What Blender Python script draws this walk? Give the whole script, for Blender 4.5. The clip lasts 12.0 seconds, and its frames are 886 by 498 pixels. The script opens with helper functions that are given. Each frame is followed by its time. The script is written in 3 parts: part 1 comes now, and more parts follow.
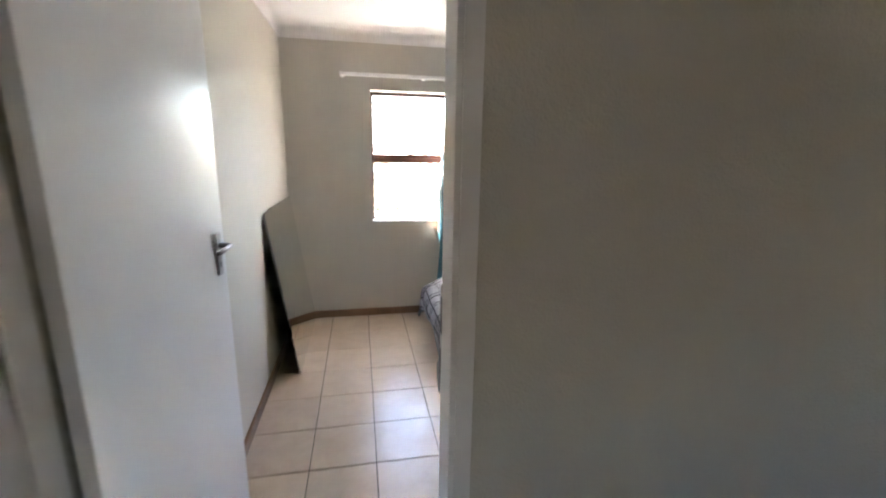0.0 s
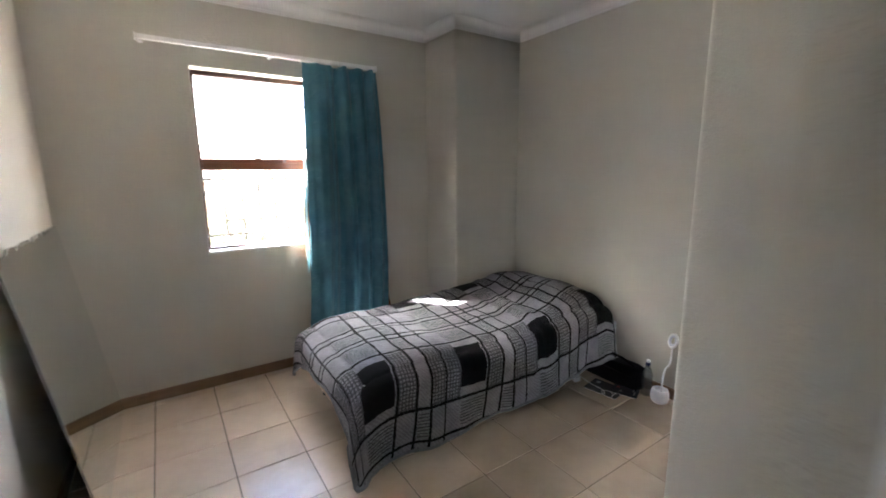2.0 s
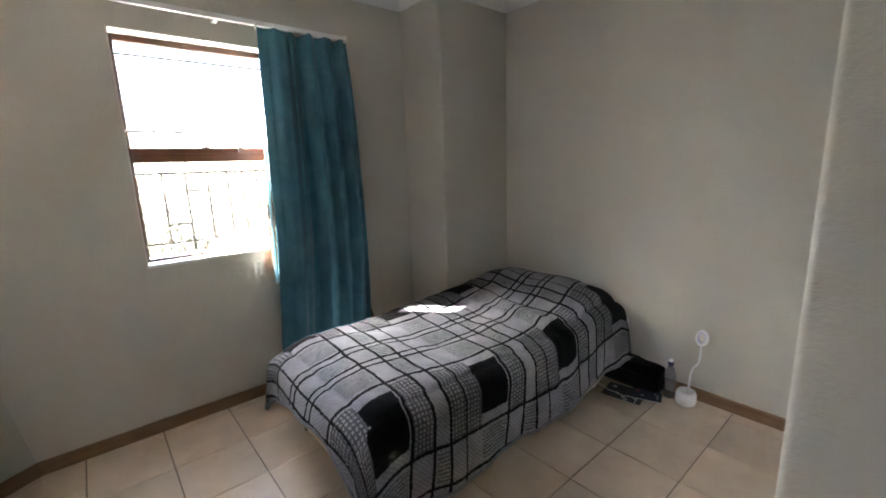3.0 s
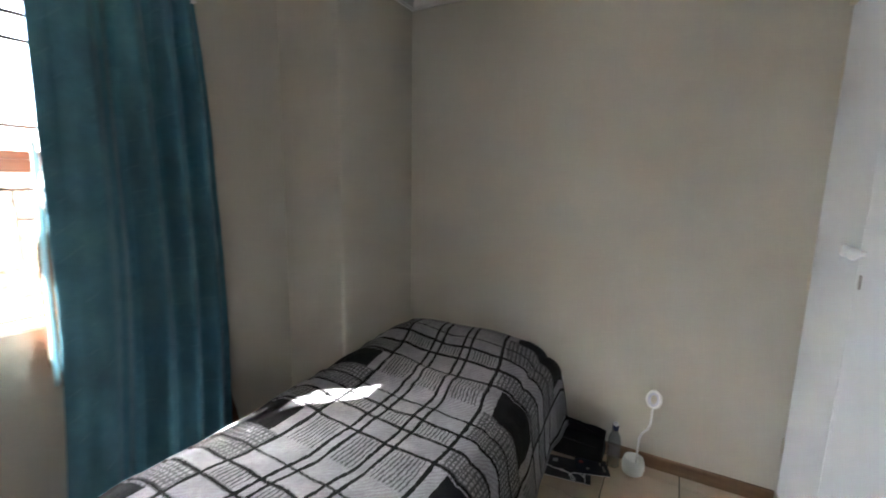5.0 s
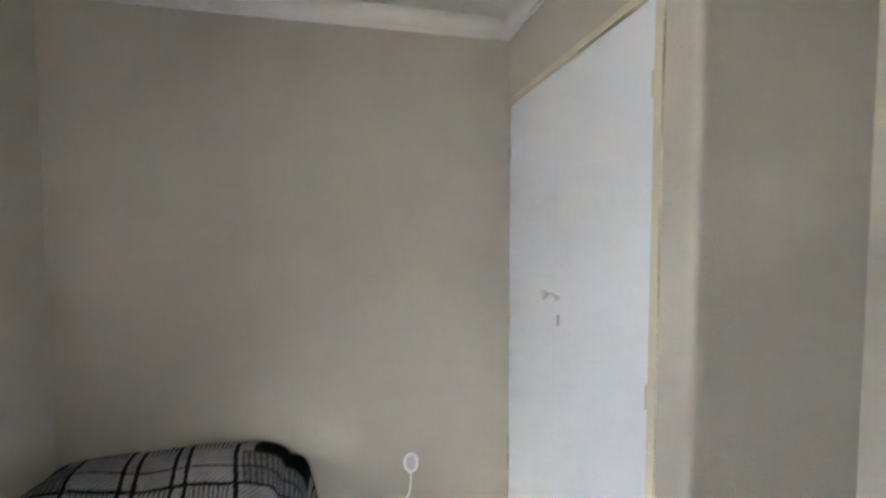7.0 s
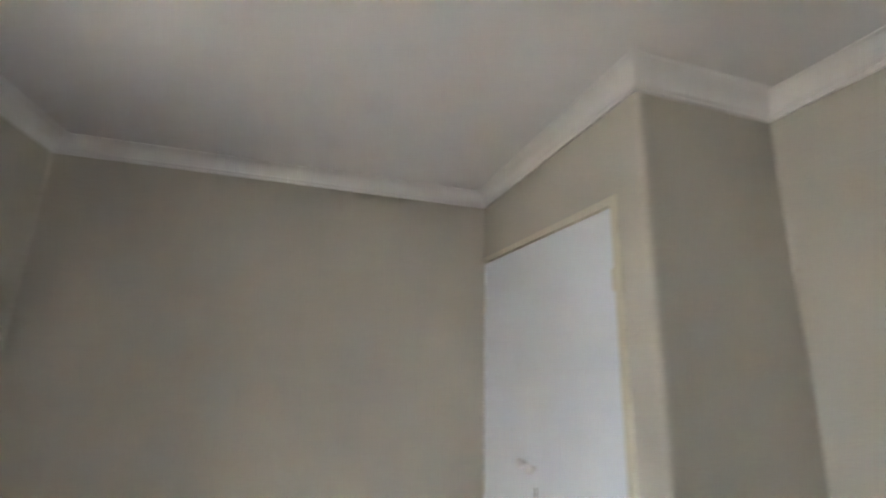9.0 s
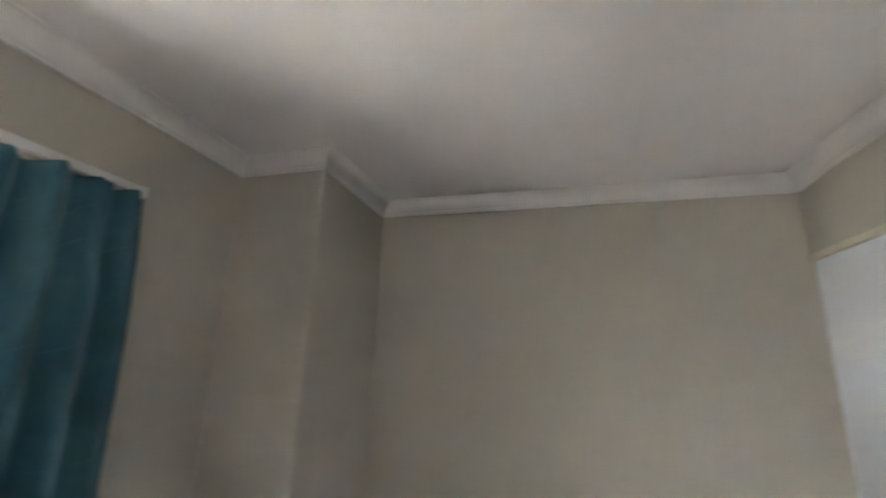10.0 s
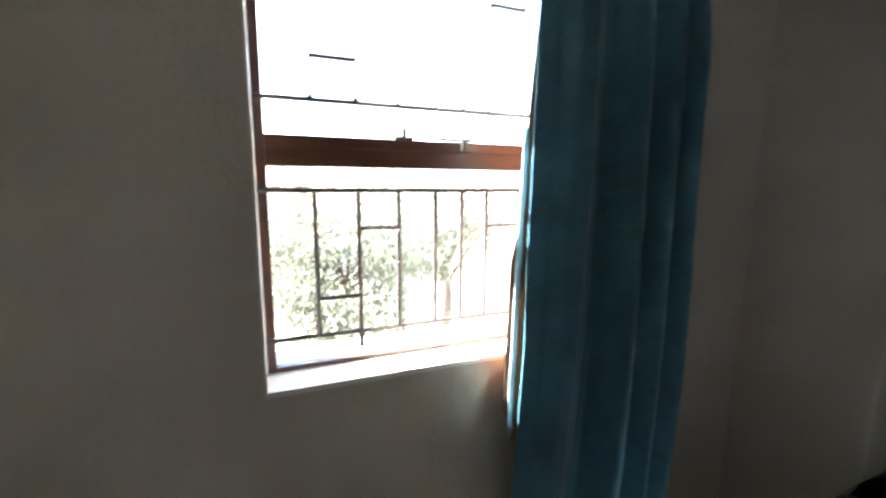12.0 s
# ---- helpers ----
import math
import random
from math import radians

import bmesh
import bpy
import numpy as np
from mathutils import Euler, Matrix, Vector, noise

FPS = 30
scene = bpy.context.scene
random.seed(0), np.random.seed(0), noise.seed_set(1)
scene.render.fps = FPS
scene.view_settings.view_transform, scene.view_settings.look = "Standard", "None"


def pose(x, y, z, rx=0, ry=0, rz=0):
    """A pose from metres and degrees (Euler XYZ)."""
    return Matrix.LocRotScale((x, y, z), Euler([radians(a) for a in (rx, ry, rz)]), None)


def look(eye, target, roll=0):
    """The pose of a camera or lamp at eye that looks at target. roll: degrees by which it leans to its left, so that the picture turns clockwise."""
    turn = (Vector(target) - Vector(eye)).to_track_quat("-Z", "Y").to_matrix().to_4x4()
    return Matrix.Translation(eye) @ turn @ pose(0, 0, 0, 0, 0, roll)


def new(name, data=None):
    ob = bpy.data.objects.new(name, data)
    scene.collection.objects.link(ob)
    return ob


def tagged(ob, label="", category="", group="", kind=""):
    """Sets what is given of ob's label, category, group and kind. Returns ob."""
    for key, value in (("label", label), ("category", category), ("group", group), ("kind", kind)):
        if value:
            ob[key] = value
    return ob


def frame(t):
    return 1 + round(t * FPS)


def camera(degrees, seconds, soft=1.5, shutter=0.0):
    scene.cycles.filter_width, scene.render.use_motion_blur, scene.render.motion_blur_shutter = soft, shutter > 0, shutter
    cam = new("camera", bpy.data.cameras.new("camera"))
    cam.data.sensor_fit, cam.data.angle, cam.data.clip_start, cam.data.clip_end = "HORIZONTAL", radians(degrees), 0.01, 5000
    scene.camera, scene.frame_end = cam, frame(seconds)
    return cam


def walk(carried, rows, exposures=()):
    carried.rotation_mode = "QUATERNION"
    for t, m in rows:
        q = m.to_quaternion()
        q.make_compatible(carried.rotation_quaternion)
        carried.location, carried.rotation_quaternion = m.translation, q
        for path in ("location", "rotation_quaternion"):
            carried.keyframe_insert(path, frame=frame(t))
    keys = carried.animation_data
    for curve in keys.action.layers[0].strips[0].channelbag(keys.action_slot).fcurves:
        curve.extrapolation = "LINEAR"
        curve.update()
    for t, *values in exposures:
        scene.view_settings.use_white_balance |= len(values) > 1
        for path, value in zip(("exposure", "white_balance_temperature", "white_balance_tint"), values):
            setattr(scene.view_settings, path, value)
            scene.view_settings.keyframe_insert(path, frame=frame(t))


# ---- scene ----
cam = camera(93.4, 12.0, soft=1.8, shutter=0.5)
PATH = [
    (0, (0.285, -3.512, 1.529), (0.667, -1.598, 1.093), 0.9),
    (0.5, (0.257, -3.304, 1.442), (0.821, -1.412, 1.124), -0.1),
    (1, (0.234, -3.093, 1.438), (0.909, -1.246, 1.074), 0.5),
    (1.5, (0.218, -2.888, 1.414), (1.066, -1.111, 1.062), -0.4),
    (2, (0.17, -2.687, 1.431), (1.265, -1.053, 1.069), -0.5),
    (2.5, (0.197, -2.477, 1.397), (1.371, -0.903, 1.021), -0.4),
    (2.7, (0.186, -2.37, 1.389), (1.396, -0.824, 1.004), -1.2),
    (4.5, (0.389, -1.651, 1.44), (1.98, -0.489, 1.095), 0.5),
    (5, (0.467, -1.514, 1.449), (2.193, -0.555, 1.133), 1.0),
    (5.5, (0.571, -1.377, 1.442), (2.433, -0.704, 1.158), 0.9),
    (6, (0.677, -1.337, 1.465), (2.617, -0.933, 1.193), 1.0),
    (6.5, (0.709, -1.28, 1.487), (2.701, -1.306, 1.301), 1.1),
    (7, (0.714, -1.242, 1.526), (2.665, -1.67, 1.427), -0.1),
    (8.8, (0.641, -1.207, 1.705), (2.446, -1.912, 2.199), 1.1),
    (9, (0.642, -1.176, 1.698), (2.511, -1.726, 2.15), 1.8),
    (9.5, (0.646, -1.095, 1.713), (2.592, -1.129, 2.17), 1.8),
    (10, (0.625, -0.958, 1.705), (2.493, -0.442, 2.197), 1.7),
    (10.5, (0.629, -0.847, 1.612), (2.345, 0.154, 1.844), 3.1),
    (11, (0.556, -0.725, 1.55), (1.959, 0.7, 1.535), 3.5),
    (11.5, (0.491, -0.654, 1.499), (1.513, 1.056, 1.324), 1.7),
    (12, (0.424, -0.599, 1.418), (1.178, 1.227, 1.106), 0.4),
]
# seconds, stops, kelvin, tint
EXPOSURES = [(0.0, 6.0, 6250, 15), (0.7, 5.72, 6200, 15), (1.4, 5.62, 6200, 14), (2.0, 5.72, 6150, 14), (2.5, 5.63, 6150, 13), (4.5, 5.52, 6150, 12),
             (5.5, 5.66, 6150, 12), (6.0, 5.8, 6150, 12), (7.0, 5.8, 6150, 12), (9.5, 5.55, 6250, 12), (10.5, 5.72, 6150, 10), (11.1, 5.75, 6100, 10),
             (11.6, 5.1, 6050, 11), (12.0, 4.38, 6050, 11)]
walk(cam, [(t, look(eye, target, roll)) for t, eye, target, roll in PATH], EXPOSURES)

# ---- world, sun ----
SUN_FROM = Vector((-1.3, 1.0, 1.46)).normalized()
world = bpy.data.worlds.new("sky")
world.use_nodes = True
scene.world = world
wn = world.node_tree.nodes
sky = wn.new("ShaderNodeTexSky")
sky.sky_type = "NISHITA"
sky.sun_disc = False
sky.sun_elevation = math.asin(SUN_FROM.z)
sky.sun_rotation = math.atan2(SUN_FROM.x, SUN_FROM.y)
sky.air_density, sky.dust_density, sky.ozone_density = 1.0, 2.0, 0.6
wn["Background"].inputs["Strength"].default_value = 0.13
world.node_tree.links.new(sky.outputs[0], wn["Background"].inputs[0])

sun_data = bpy.data.lights.new("sun", "SUN")
sun_data.energy, sun_data.angle, sun_data.color = 5.0, radians(0.53), (1.0, 0.95, 0.87)
sun = new("sun", sun_data)
sun.matrix_world = look(SUN_FROM * 30, (0, 0, 0))

# ---- plan, in metres ----
LX, RX = -0.342, 2.735          # west and east walls
NY, PY, PX = 0.402, -0.015, 2.085   # window wall, pier
CY, VX = -2.03, 1.547           # cupboard front, entry side wall
DN, DS = -2.572, -2.785         # door wall, both faces
DF, DRX = -2.66, 0.555          # back of the door frame, edge of the recess that holds it
JL, JR = -0.345, 0.447          # door opening
CEIL, COR = 2.535, 2.46         # ceiling, foot of the cornice
WX0, WX1, WZ0, WZ1 = 0.393, 1.345, 0.926, 2.083   # window opening
WOUT = 0.69
T = 0.33
HALL_S, HALL_W, HALL_E = -4.25, -1.15, 3.1


# ---- materials ----
def mat(name):
    m = bpy.data.materials.new(name)
    m.use_nodes = True
    return m, m.node_tree.nodes, m.node_tree.links, m.node_tree.nodes["Principled BSDF"]


def ramp(n, l, src, stops):
    r = n.new("ShaderNodeValToRGB")
    while len(r.color_ramp.elements) < len(stops):
        r.color_ramp.elements.new(0.5)
    for e, (p, c) in zip(r.color_ramp.elements, stops):
        e.position, e.color = p, (*c, 1)
    l.new(src, r.inputs[0])
    return r.outputs[0]


def noise_tex(n, l, scale, detail=3.0, rough=0.5, coord=None, stretch=None):
    t = n.new("ShaderNodeTexNoise")
    t.inputs["Scale"].default_value = scale
    t.inputs["Detail"].default_value = detail
    t.inputs["Roughness"].default_value = rough
    if coord is None:
        g = n.new("ShaderNodeNewGeometry")
        coord = g.outputs["Position"]
    if stretch:
        mp = n.new("ShaderNodeMapping")
        mp.inputs["Scale"].default_value = stretch
        l.new(coord, mp.inputs[0])
        coord = mp.outputs[0]
    l.new(coord, t.inputs["Vector"])
    return t.outputs["Fac"]


def bump(n, l, bsdf, heights, dist):
    prev = None
    for h, s in heights:
        b = n.new("ShaderNodeBump")
        b.inputs["Strength"].default_value = s
        b.inputs["Distance"].default_value = dist
        l.new(h, b.inputs["Height"])
        if prev:
            l.new(prev, b.inputs["Normal"])
        prev = b.outputs[0]
    l.new(prev, bsdf.inputs["Normal"])


def surface(name, c1, c2, rough=0.5, scale=6.0, grain=90.0, relief=0.25, dist=0.002, metal=0.0, stretch=None, spec=0.5):
    m, n, l, b = mat(name)
    big = noise_tex(n, l, scale, 4, 0.6, stretch=stretch)
    fine = noise_tex(n, l, grain, 3, 0.6, stretch=stretch)
    l.new(ramp(n, l, big, [(0.3, c1), (0.7, c2)]), b.inputs["Base Color"])
    b.inputs["Roughness"].default_value = rough
    b.inputs["Metallic"].default_value = metal
    b.inputs["Specular IOR Level"].default_value = spec
    if relief:
        bump(n, l, b, [(fine, relief)], dist)
    return m


def wall_paint(name, c1, c2):
    m, n, l, b = mat(name)
    big = noise_tex(n, l, 1.6, 4, 0.6)
    l.new(ramp(n, l, big, [(0.3, c1), (0.7, c2)]), b.inputs["Base Color"])
    b.inputs["Roughness"].default_value = 0.62
    b.inputs["Specular IOR Level"].default_value = 0.35
    lump = noise_tex(n, l, 60, 3, 0.6)
    grit = noise_tex(n, l, 170, 2, 0.6)
    bump(n, l, b, [(lump, 0.6), (grit, 0.4)], 0.004)
    return m


M_WALL = wall_paint("greige_wall_paint", (0.492, 0.464, 0.395), (0.522, 0.494, 0.424))
M_CEIL = surface("white_ceiling_paint", (0.72, 0.71, 0.70), (0.76, 0.75, 0.74), 0.75, 2.0, 120, 0.12)
M_CORN = surface("white_cornice_plaster", (0.70, 0.69, 0.67), (0.74, 0.73, 0.71), 0.6, 3.0, 80, 0.08)
M_REVEAL = surface("cream_reveal_paint", (0.66, 0.63, 0.57), (0.72, 0.69, 0.64), 0.5, 5.0, 90, 0.2)
M_DOOR = surface("white_enamel_door", (0.77, 0.77, 0.765), (0.8, 0.8, 0.79), 0.24, 3.0, 40, 0.06, 0.001)
M_STEEL = surface("white_enamel_frame", (0.66, 0.64, 0.62), (0.70, 0.68, 0.66), 0.5, 4.0, 60, 0.1, 0.001)
M_CUP = surface("white_cupboard_paint", (0.745, 0.785, 0.835), (0.775, 0.81, 0.855), 0.5, 2.5, 50, 0.12, 0.001)
M_TRIM = surface("cream_cupboard_frame", (0.58, 0.54, 0.42), (0.66, 0.62, 0.50), 0.45, 7.0, 60, 0.15, 0.001)
M_SKIRT = surface("brown_skirting_wood", (0.16, 0.085, 0.04), (0.25, 0.145, 0.075), 0.4, 3.0, 14, 0.15, 0.001, stretch=(1, 1, 9))
M_WOOD = surface("red_brown_window_wood", (0.07, 0.029, 0.018), (0.125, 0.053, 0.031), 0.42, 6.0, 25, 0.2, 0.001, stretch=(1, 1, 6))
M_GROUT = surface("dark_floor_grout", (0.1, 0.078, 0.06), (0.145, 0.118, 0.092), 0.9, 20, 200, 0.4, spec=0.1)
M_WHITE = surface("white_plastic", (0.74, 0.74, 0.75), (0.78, 0.78, 0.785), 0.35, 10, 100, 0.03)
M_RAIL = surface("white_rail_enamel", (0.74, 0.73, 0.71), (0.8, 0.79, 0.77), 0.35, 10, 100, 0.03)
M_CHROME = surface("brushed_chrome", (0.4, 0.39, 0.385), (0.46, 0.45, 0.44), 0.34, 30, 200, 0.05, 0.0005, metal=1.0)
M_LOCK = surface("dull_lock_metal", (0.3, 0.3, 0.31), (0.4, 0.4, 0.41), 0.45, 30, 200, 0.05, 0.0005)
M_BRASS = surface("cream_painted_hinge", (0.55, 0.5, 0.38), (0.62, 0.57, 0.45), 0.45, 30, 200, 0.05, 0.0005)
M_BAR = surface("dark_burglar_bar_paint", (0.06, 0.05, 0.045), (0.1, 0.085, 0.075), 0.45, 40, 120, 0.1)
M_BLACK = surface("black_nylon", (0.005, 0.005, 0.006), (0.011, 0.011, 0.012), 0.6, 14, 350, 0.3, 0.001, spec=0.2)
M_BACK = surface("black_mirror_back", (0.012, 0.012, 0.013), (0.03, 0.03, 0.032), 0.6, 8, 80, 0.2)
M_MAG = surface("black_glossy_print", (0.008, 0.009, 0.014), (0.03, 0.034, 0.05), 0.28, 18, 60, 0.05)
M_MAGB = surface("navy_glossy_print", (0.005, 0.009, 0.026), (0.014, 0.022, 0.05), 0.28, 18, 60, 0.05)
M_PRINT = surface("grey_print", (0.3, 0.3, 0.32), (0.6, 0.6, 0.62), 0.3, 60, 90, 0.0)
M_RED = surface("red_print", (0.3, 0.05, 0.06), (0.4, 0.09, 0.08), 0.3, 60, 90, 0.0)
M_SLOT = surface("dark_slot", (0.012, 0.012, 0.012), (0.03, 0.03, 0.03), 0.7, 30, 90, 0.1)
M_CAP = surface("dark_blue_cap", (0.012, 0.018, 0.07), (0.02, 0.03, 0.1), 0.4, 30, 90, 0.05)
M_BASE = surface("tan_bed_base_cloth", (0.36, 0.25, 0.15), (0.45, 0.32, 0.2), 0.8, 12, 260, 0.4)
M_MATT = surface("white_mattress_cloth", (0.6, 0.59, 0.57), (0.68, 0.67, 0.65), 0.85, 12, 260, 0.4)
M_HEM = surface("grey_blanket_binding", (0.14, 0.14, 0.15), (0.22, 0.22, 0.235), 0.9, 40, 300, 0.6, 0.003)
M_BROWN = surface("dark_brown_cloth", (0.07, 0.026, 0.008), (0.16, 0.06, 0.017), 0.8, 8, 260, 0.4)
M_LINING = surface("pale_blue_curtain_lining", (0.42, 0.56, 0.6), (0.5, 0.64, 0.67), 0.85, 12, 260, 0.3)

# mirror
M_MIRROR, n, l, b = mat("silvered_mirror_glass")
b.inputs["Base Color"].default_value = (0.80, 0.83, 0.82, 1)
b.inputs["Metallic"].default_value = 1.0
l.new(ramp(n, l, noise_tex(n, l, 5, 4, 0.6), [(0.3, (0.02, 0.02, 0.02)), (0.8, (0.07, 0.07, 0.07))]), b.inputs["Roughness"])

# clear glass
def glass(name, tint, rough=0.0):
    m, n, l, b = mat(name)
    b.inputs["Base Color"].default_value = (*tint, 1)
    b.inputs["Roughness"].default_value = rough
    b.inputs["IOR"].default_value = 1.45
    b.inputs["Transmission Weight"].default_value = 1.0
    return m


M_GLASS = glass("clear_window_glass", (0.97, 0.98, 0.975))
M_PET, n, l, b = mat("thin_clear_bottle_plastic")
b.inputs["Base Color"].default_value = (0.7, 0.74, 0.76, 1)
b.inputs["Roughness"].default_value = 0.12
tp = n.new("ShaderNodeBsdfTransparent")
tp.inputs["Color"].default_value = (0.88, 0.9, 0.91, 1)
pm = n.new("ShaderNodeMixShader")
pm.inputs[0].default_value = 0.24
l.new(tp.outputs[0], pm.inputs[1])
l.new(b.outputs[0], pm.inputs[2])
l.new(pm.outputs[0], n["Material Output"].inputs["Surface"])

# floor tiles
M_TILE, n, l, b = mat("beige_ceramic_tile")
inf = n.new("ShaderNodeObjectInfo")
geo = n.new("ShaderNodeNewGeometry")
shift = n.new("ShaderNodeVectorMath")
shift.operation = "MULTIPLY_ADD"
l.new(inf.outputs["Random"], shift.inputs[0])
shift.inputs[1].default_value = (7, 13, 5)
l.new(geo.outputs["Position"], shift.inputs[2])
cloud = noise_tex(n, l, 7.0, 4, 0.6, coord=shift.outputs[0])
base = ramp(n, l, cloud, [(0.25, (0.485, 0.372, 0.272)), (0.5, (0.545, 0.43, 0.323)), (0.75, (0.59, 0.472, 0.362))])
tone = n.new("ShaderNodeHueSaturation")
mr = n.new("ShaderNodeMapRange")
mr.inputs[3].default_value, mr.inputs[4].default_value = 0.9, 1.06
l.new(inf.outputs["Random"], mr.inputs[0])
l.new(mr.outputs[0], tone.inputs["Value"])
l.new(base, tone.inputs["Color"])
l.new(tone.outputs[0], b.inputs["Base Color"])
l.new(ramp(n, l, noise_tex(n, l, 3.5, 1, 0.4), [(0.3, (0.295, 0.295, 0.295)), (0.75, (0.345, 0.345, 0.345))]), b.inputs["Roughness"])
bump(n, l, b, [(noise_tex(n, l, 18, 1, 0.4), 0.06)], 0.002)

# teal curtain cloth with pressed diagonal creases
M_TEAL, n, l, b = mat("teal_curtain_cloth")
uv = n.new("ShaderNodeUVMap")
cl = noise_tex(n, l, 5, 4, 0.65)
weave = noise_tex(n, l, 130, 2, 0.6, stretch=(1, 1, 0.35))
uvs = n.new("ShaderNodeSeparateXYZ")
l.new(uv.outputs[0], uvs.inputs[0])


def calc(kind, a, c):
    m = n.new("ShaderNodeMath")
    m.operation = kind
    for i, v in enumerate((a, c)):
        if isinstance(v, (int, float)):
            m.inputs[i].default_value = v
        else:
            l.new(v, m.inputs[i])
    return m.outputs[0]


# slanting tucks, 95 mm apart, broken up along their length; highlight painted paler
slant = calc("FLOORED_MODULO", calc("SUBTRACT", uvs.outputs[1], calc("MULTIPLY", uvs.outputs[0], 0.62)), 0.095)
tuck_light_mix = n.new("ShaderNodeMix")
tuck_light_mix.data_type = "RGBA"
tuck = calc("LESS_THAN", slant, 0.006)
tuck = calc("MULTIPLY", tuck, calc("GREATER_THAN", noise_tex(n, l, 11, 2, 0.5, coord=uv.outputs[0]), 0.53))
l.new(ramp(n, l, cl, [(0.25, (0.03, 0.108, 0.16)), (0.5, (0.047, 0.166, 0.222)), (0.8, (0.08, 0.245, 0.29))]), tuck_light_mix.inputs[6])
l.new(calc("MULTIPLY", tuck, 0.22), tuck_light_mix.inputs[0])
tuck_light_mix.inputs[7].default_value = (0.115, 0.285, 0.33, 1)
l.new(tuck_light_mix.outputs[2], b.inputs["Base Color"])
b.inputs["Roughness"].default_value = 0.7
b.inputs["Sheen Weight"].default_value = 0.08
bump(n, l, b, [(tuck, 0.9), (noise_tex(n, l, 24, 4, 0.65), 0.4), (weave, 0.35)], 0.006)
tr = n.new("ShaderNodeBsdfTranslucent")
tr.inputs["Color"].default_value = (0.05, 0.3, 0.34, 1)
ms = n.new("ShaderNodeMixShader")
ms.inputs[0].default_value = 0.015
l.new(b.outputs[0], ms.inputs[1])
l.new(tr.outputs[0], ms.inputs[2])
l.new(ms.outputs[0], n["Material Output"].inputs["Surface"])

# tartan blanket: u along the bed, v across it, in metres
M_PLAID, n, l, b = mat("grey_tartan_fleece")


def op(kind, a, c=None):
    m = n.new("ShaderNodeMath")
    m.operation = kind
    for i, v in enumerate((a, c)):
        if v is None:
            continue
        if isinstance(v, (int, float)):
            m.inputs[i].default_value = v
        else:
            l.new(v, m.inputs[i])
    return m.outputs[0]


def any_of(*v):
    out = v[0]
    for w in v[1:]:
        out = op("MAXIMUM", out, w)
    return out


uvp = n.new("ShaderNodeUVMap")
wob = n.new("ShaderNodeTexNoise")
wob.inputs["Scale"].default_value = 70
l.new(uvp.outputs[0], wob.inputs["Vector"])
sub = n.new("ShaderNodeVectorMath")
sub.operation = "MULTIPLY_ADD"
l.new(wob.outputs["Color"], sub.inputs[0])
sub.inputs[1].default_value = (0.014, 0.014, 0)
l.new(uvp.outputs[0], sub.inputs[2])
sep = n.new("ShaderNodeSeparateXYZ")
l.new(sub.outputs[0], sep.inputs[0])
PU, PV = 0.566, 0.93
U = op("FLOORED_MODULO", op("ADD", sep.outputs[0], 10 * PU - 0.007), PU)
V = op("FLOORED_MODULO", op("ADD", sep.outputs[1], 10 * PV + 0.56 - 0.007), PV)


def band(x, a, c):
    return op("MULTIPLY", op("GREATER_THAN", x, a), op("LESS_THAN", x, c))


def stripes(x, step, duty):
    return op("LESS_THAN", op("FLOORED_MODULO", x, step), step * duty)


patch = op("MULTIPLY", band(U, 0.008, 0.184), band(V, 0.36, 0.62))
lines_u = any_of(band(U, 0.19, 0.205), band(U, 0.3, 0.315), band(U, 0.384, 0.399), band(U, 0.474, 0.484))
lines_v = any_of(band(V, 0.296, 0.312), band(V, 0.672, 0.689), band(V, 0.843, 0.858), band(V, 0.888, 0.903), band(V, 0.084, 0.099), band(V, 0.129, 0.144))
check_zone = op("MULTIPLY", any_of(band(U, 0.205, 0.3), band(U, 0.399, PU), band(U, 0.0, 0.008)), band(V, 0.312, 0.66))
check = op("MULTIPLY", check_zone, any_of(stripes(U, 0.0185, 0.42), stripes(V, 0.0185, 0.42)))
pin_zone = op("MULTIPLY", any_of(band(V, 0.705, 0.835), band(V, 0.15, 0.285), band(V, 0.91, PV), band(V, 0.0, 0.075)), any_of(band(U, 0.02, 0.185), band(U, 0.32, 0.384)))
pin = op("MULTIPLY", pin_zone, stripes(V, 0.016, 0.4))
diag = op("MULTIPLY", stripes(op("ADD", U, V), 0.02, 0.45), 0.45)
dark = any_of(patch, lines_u, lines_v)
half = any_of(check, pin)
tone_f = op("MAXIMUM", op("MULTIPLY", half, 0.74), dark)
tone_f = op("MAXIMUM", tone_f, op("MULTIPLY", diag, 0.55))
fl = noise_tex(n, l, 200, 3, 0.7, coord=uvp.outputs[0])
cloud = noise_tex(n, l, 9, 3, 0.6, coord=uvp.outputs[0])
light = ramp(n, l, cloud, [(0.3, (0.255, 0.252, 0.268)), (0.7, (0.385, 0.38, 0.396))])
mx = n.new("ShaderNodeMix")
mx.data_type = "RGBA"
l.new(tone_f, mx.inputs[0])
l.new(light, mx.inputs[6])
mx.inputs[7].default_value = (0.006, 0.006, 0.007, 1)
mf = n.new("ShaderNodeMix")
mf.data_type, mf.blend_type = "RGBA", "MULTIPLY"
mf.inputs[0].default_value = 1
l.new(mx.outputs[2], mf.inputs[6])
l.new(ramp(n, l, fl, [(0.25, (0.62, 0.62, 0.62)), (0.65, (1, 1, 1))]), mf.inputs[7])
l.new(mf.outputs[2], b.inputs["Base Color"])
b.inputs["Roughness"].default_value = 0.92
b.inputs["Specular IOR Level"].default_value = 0.15
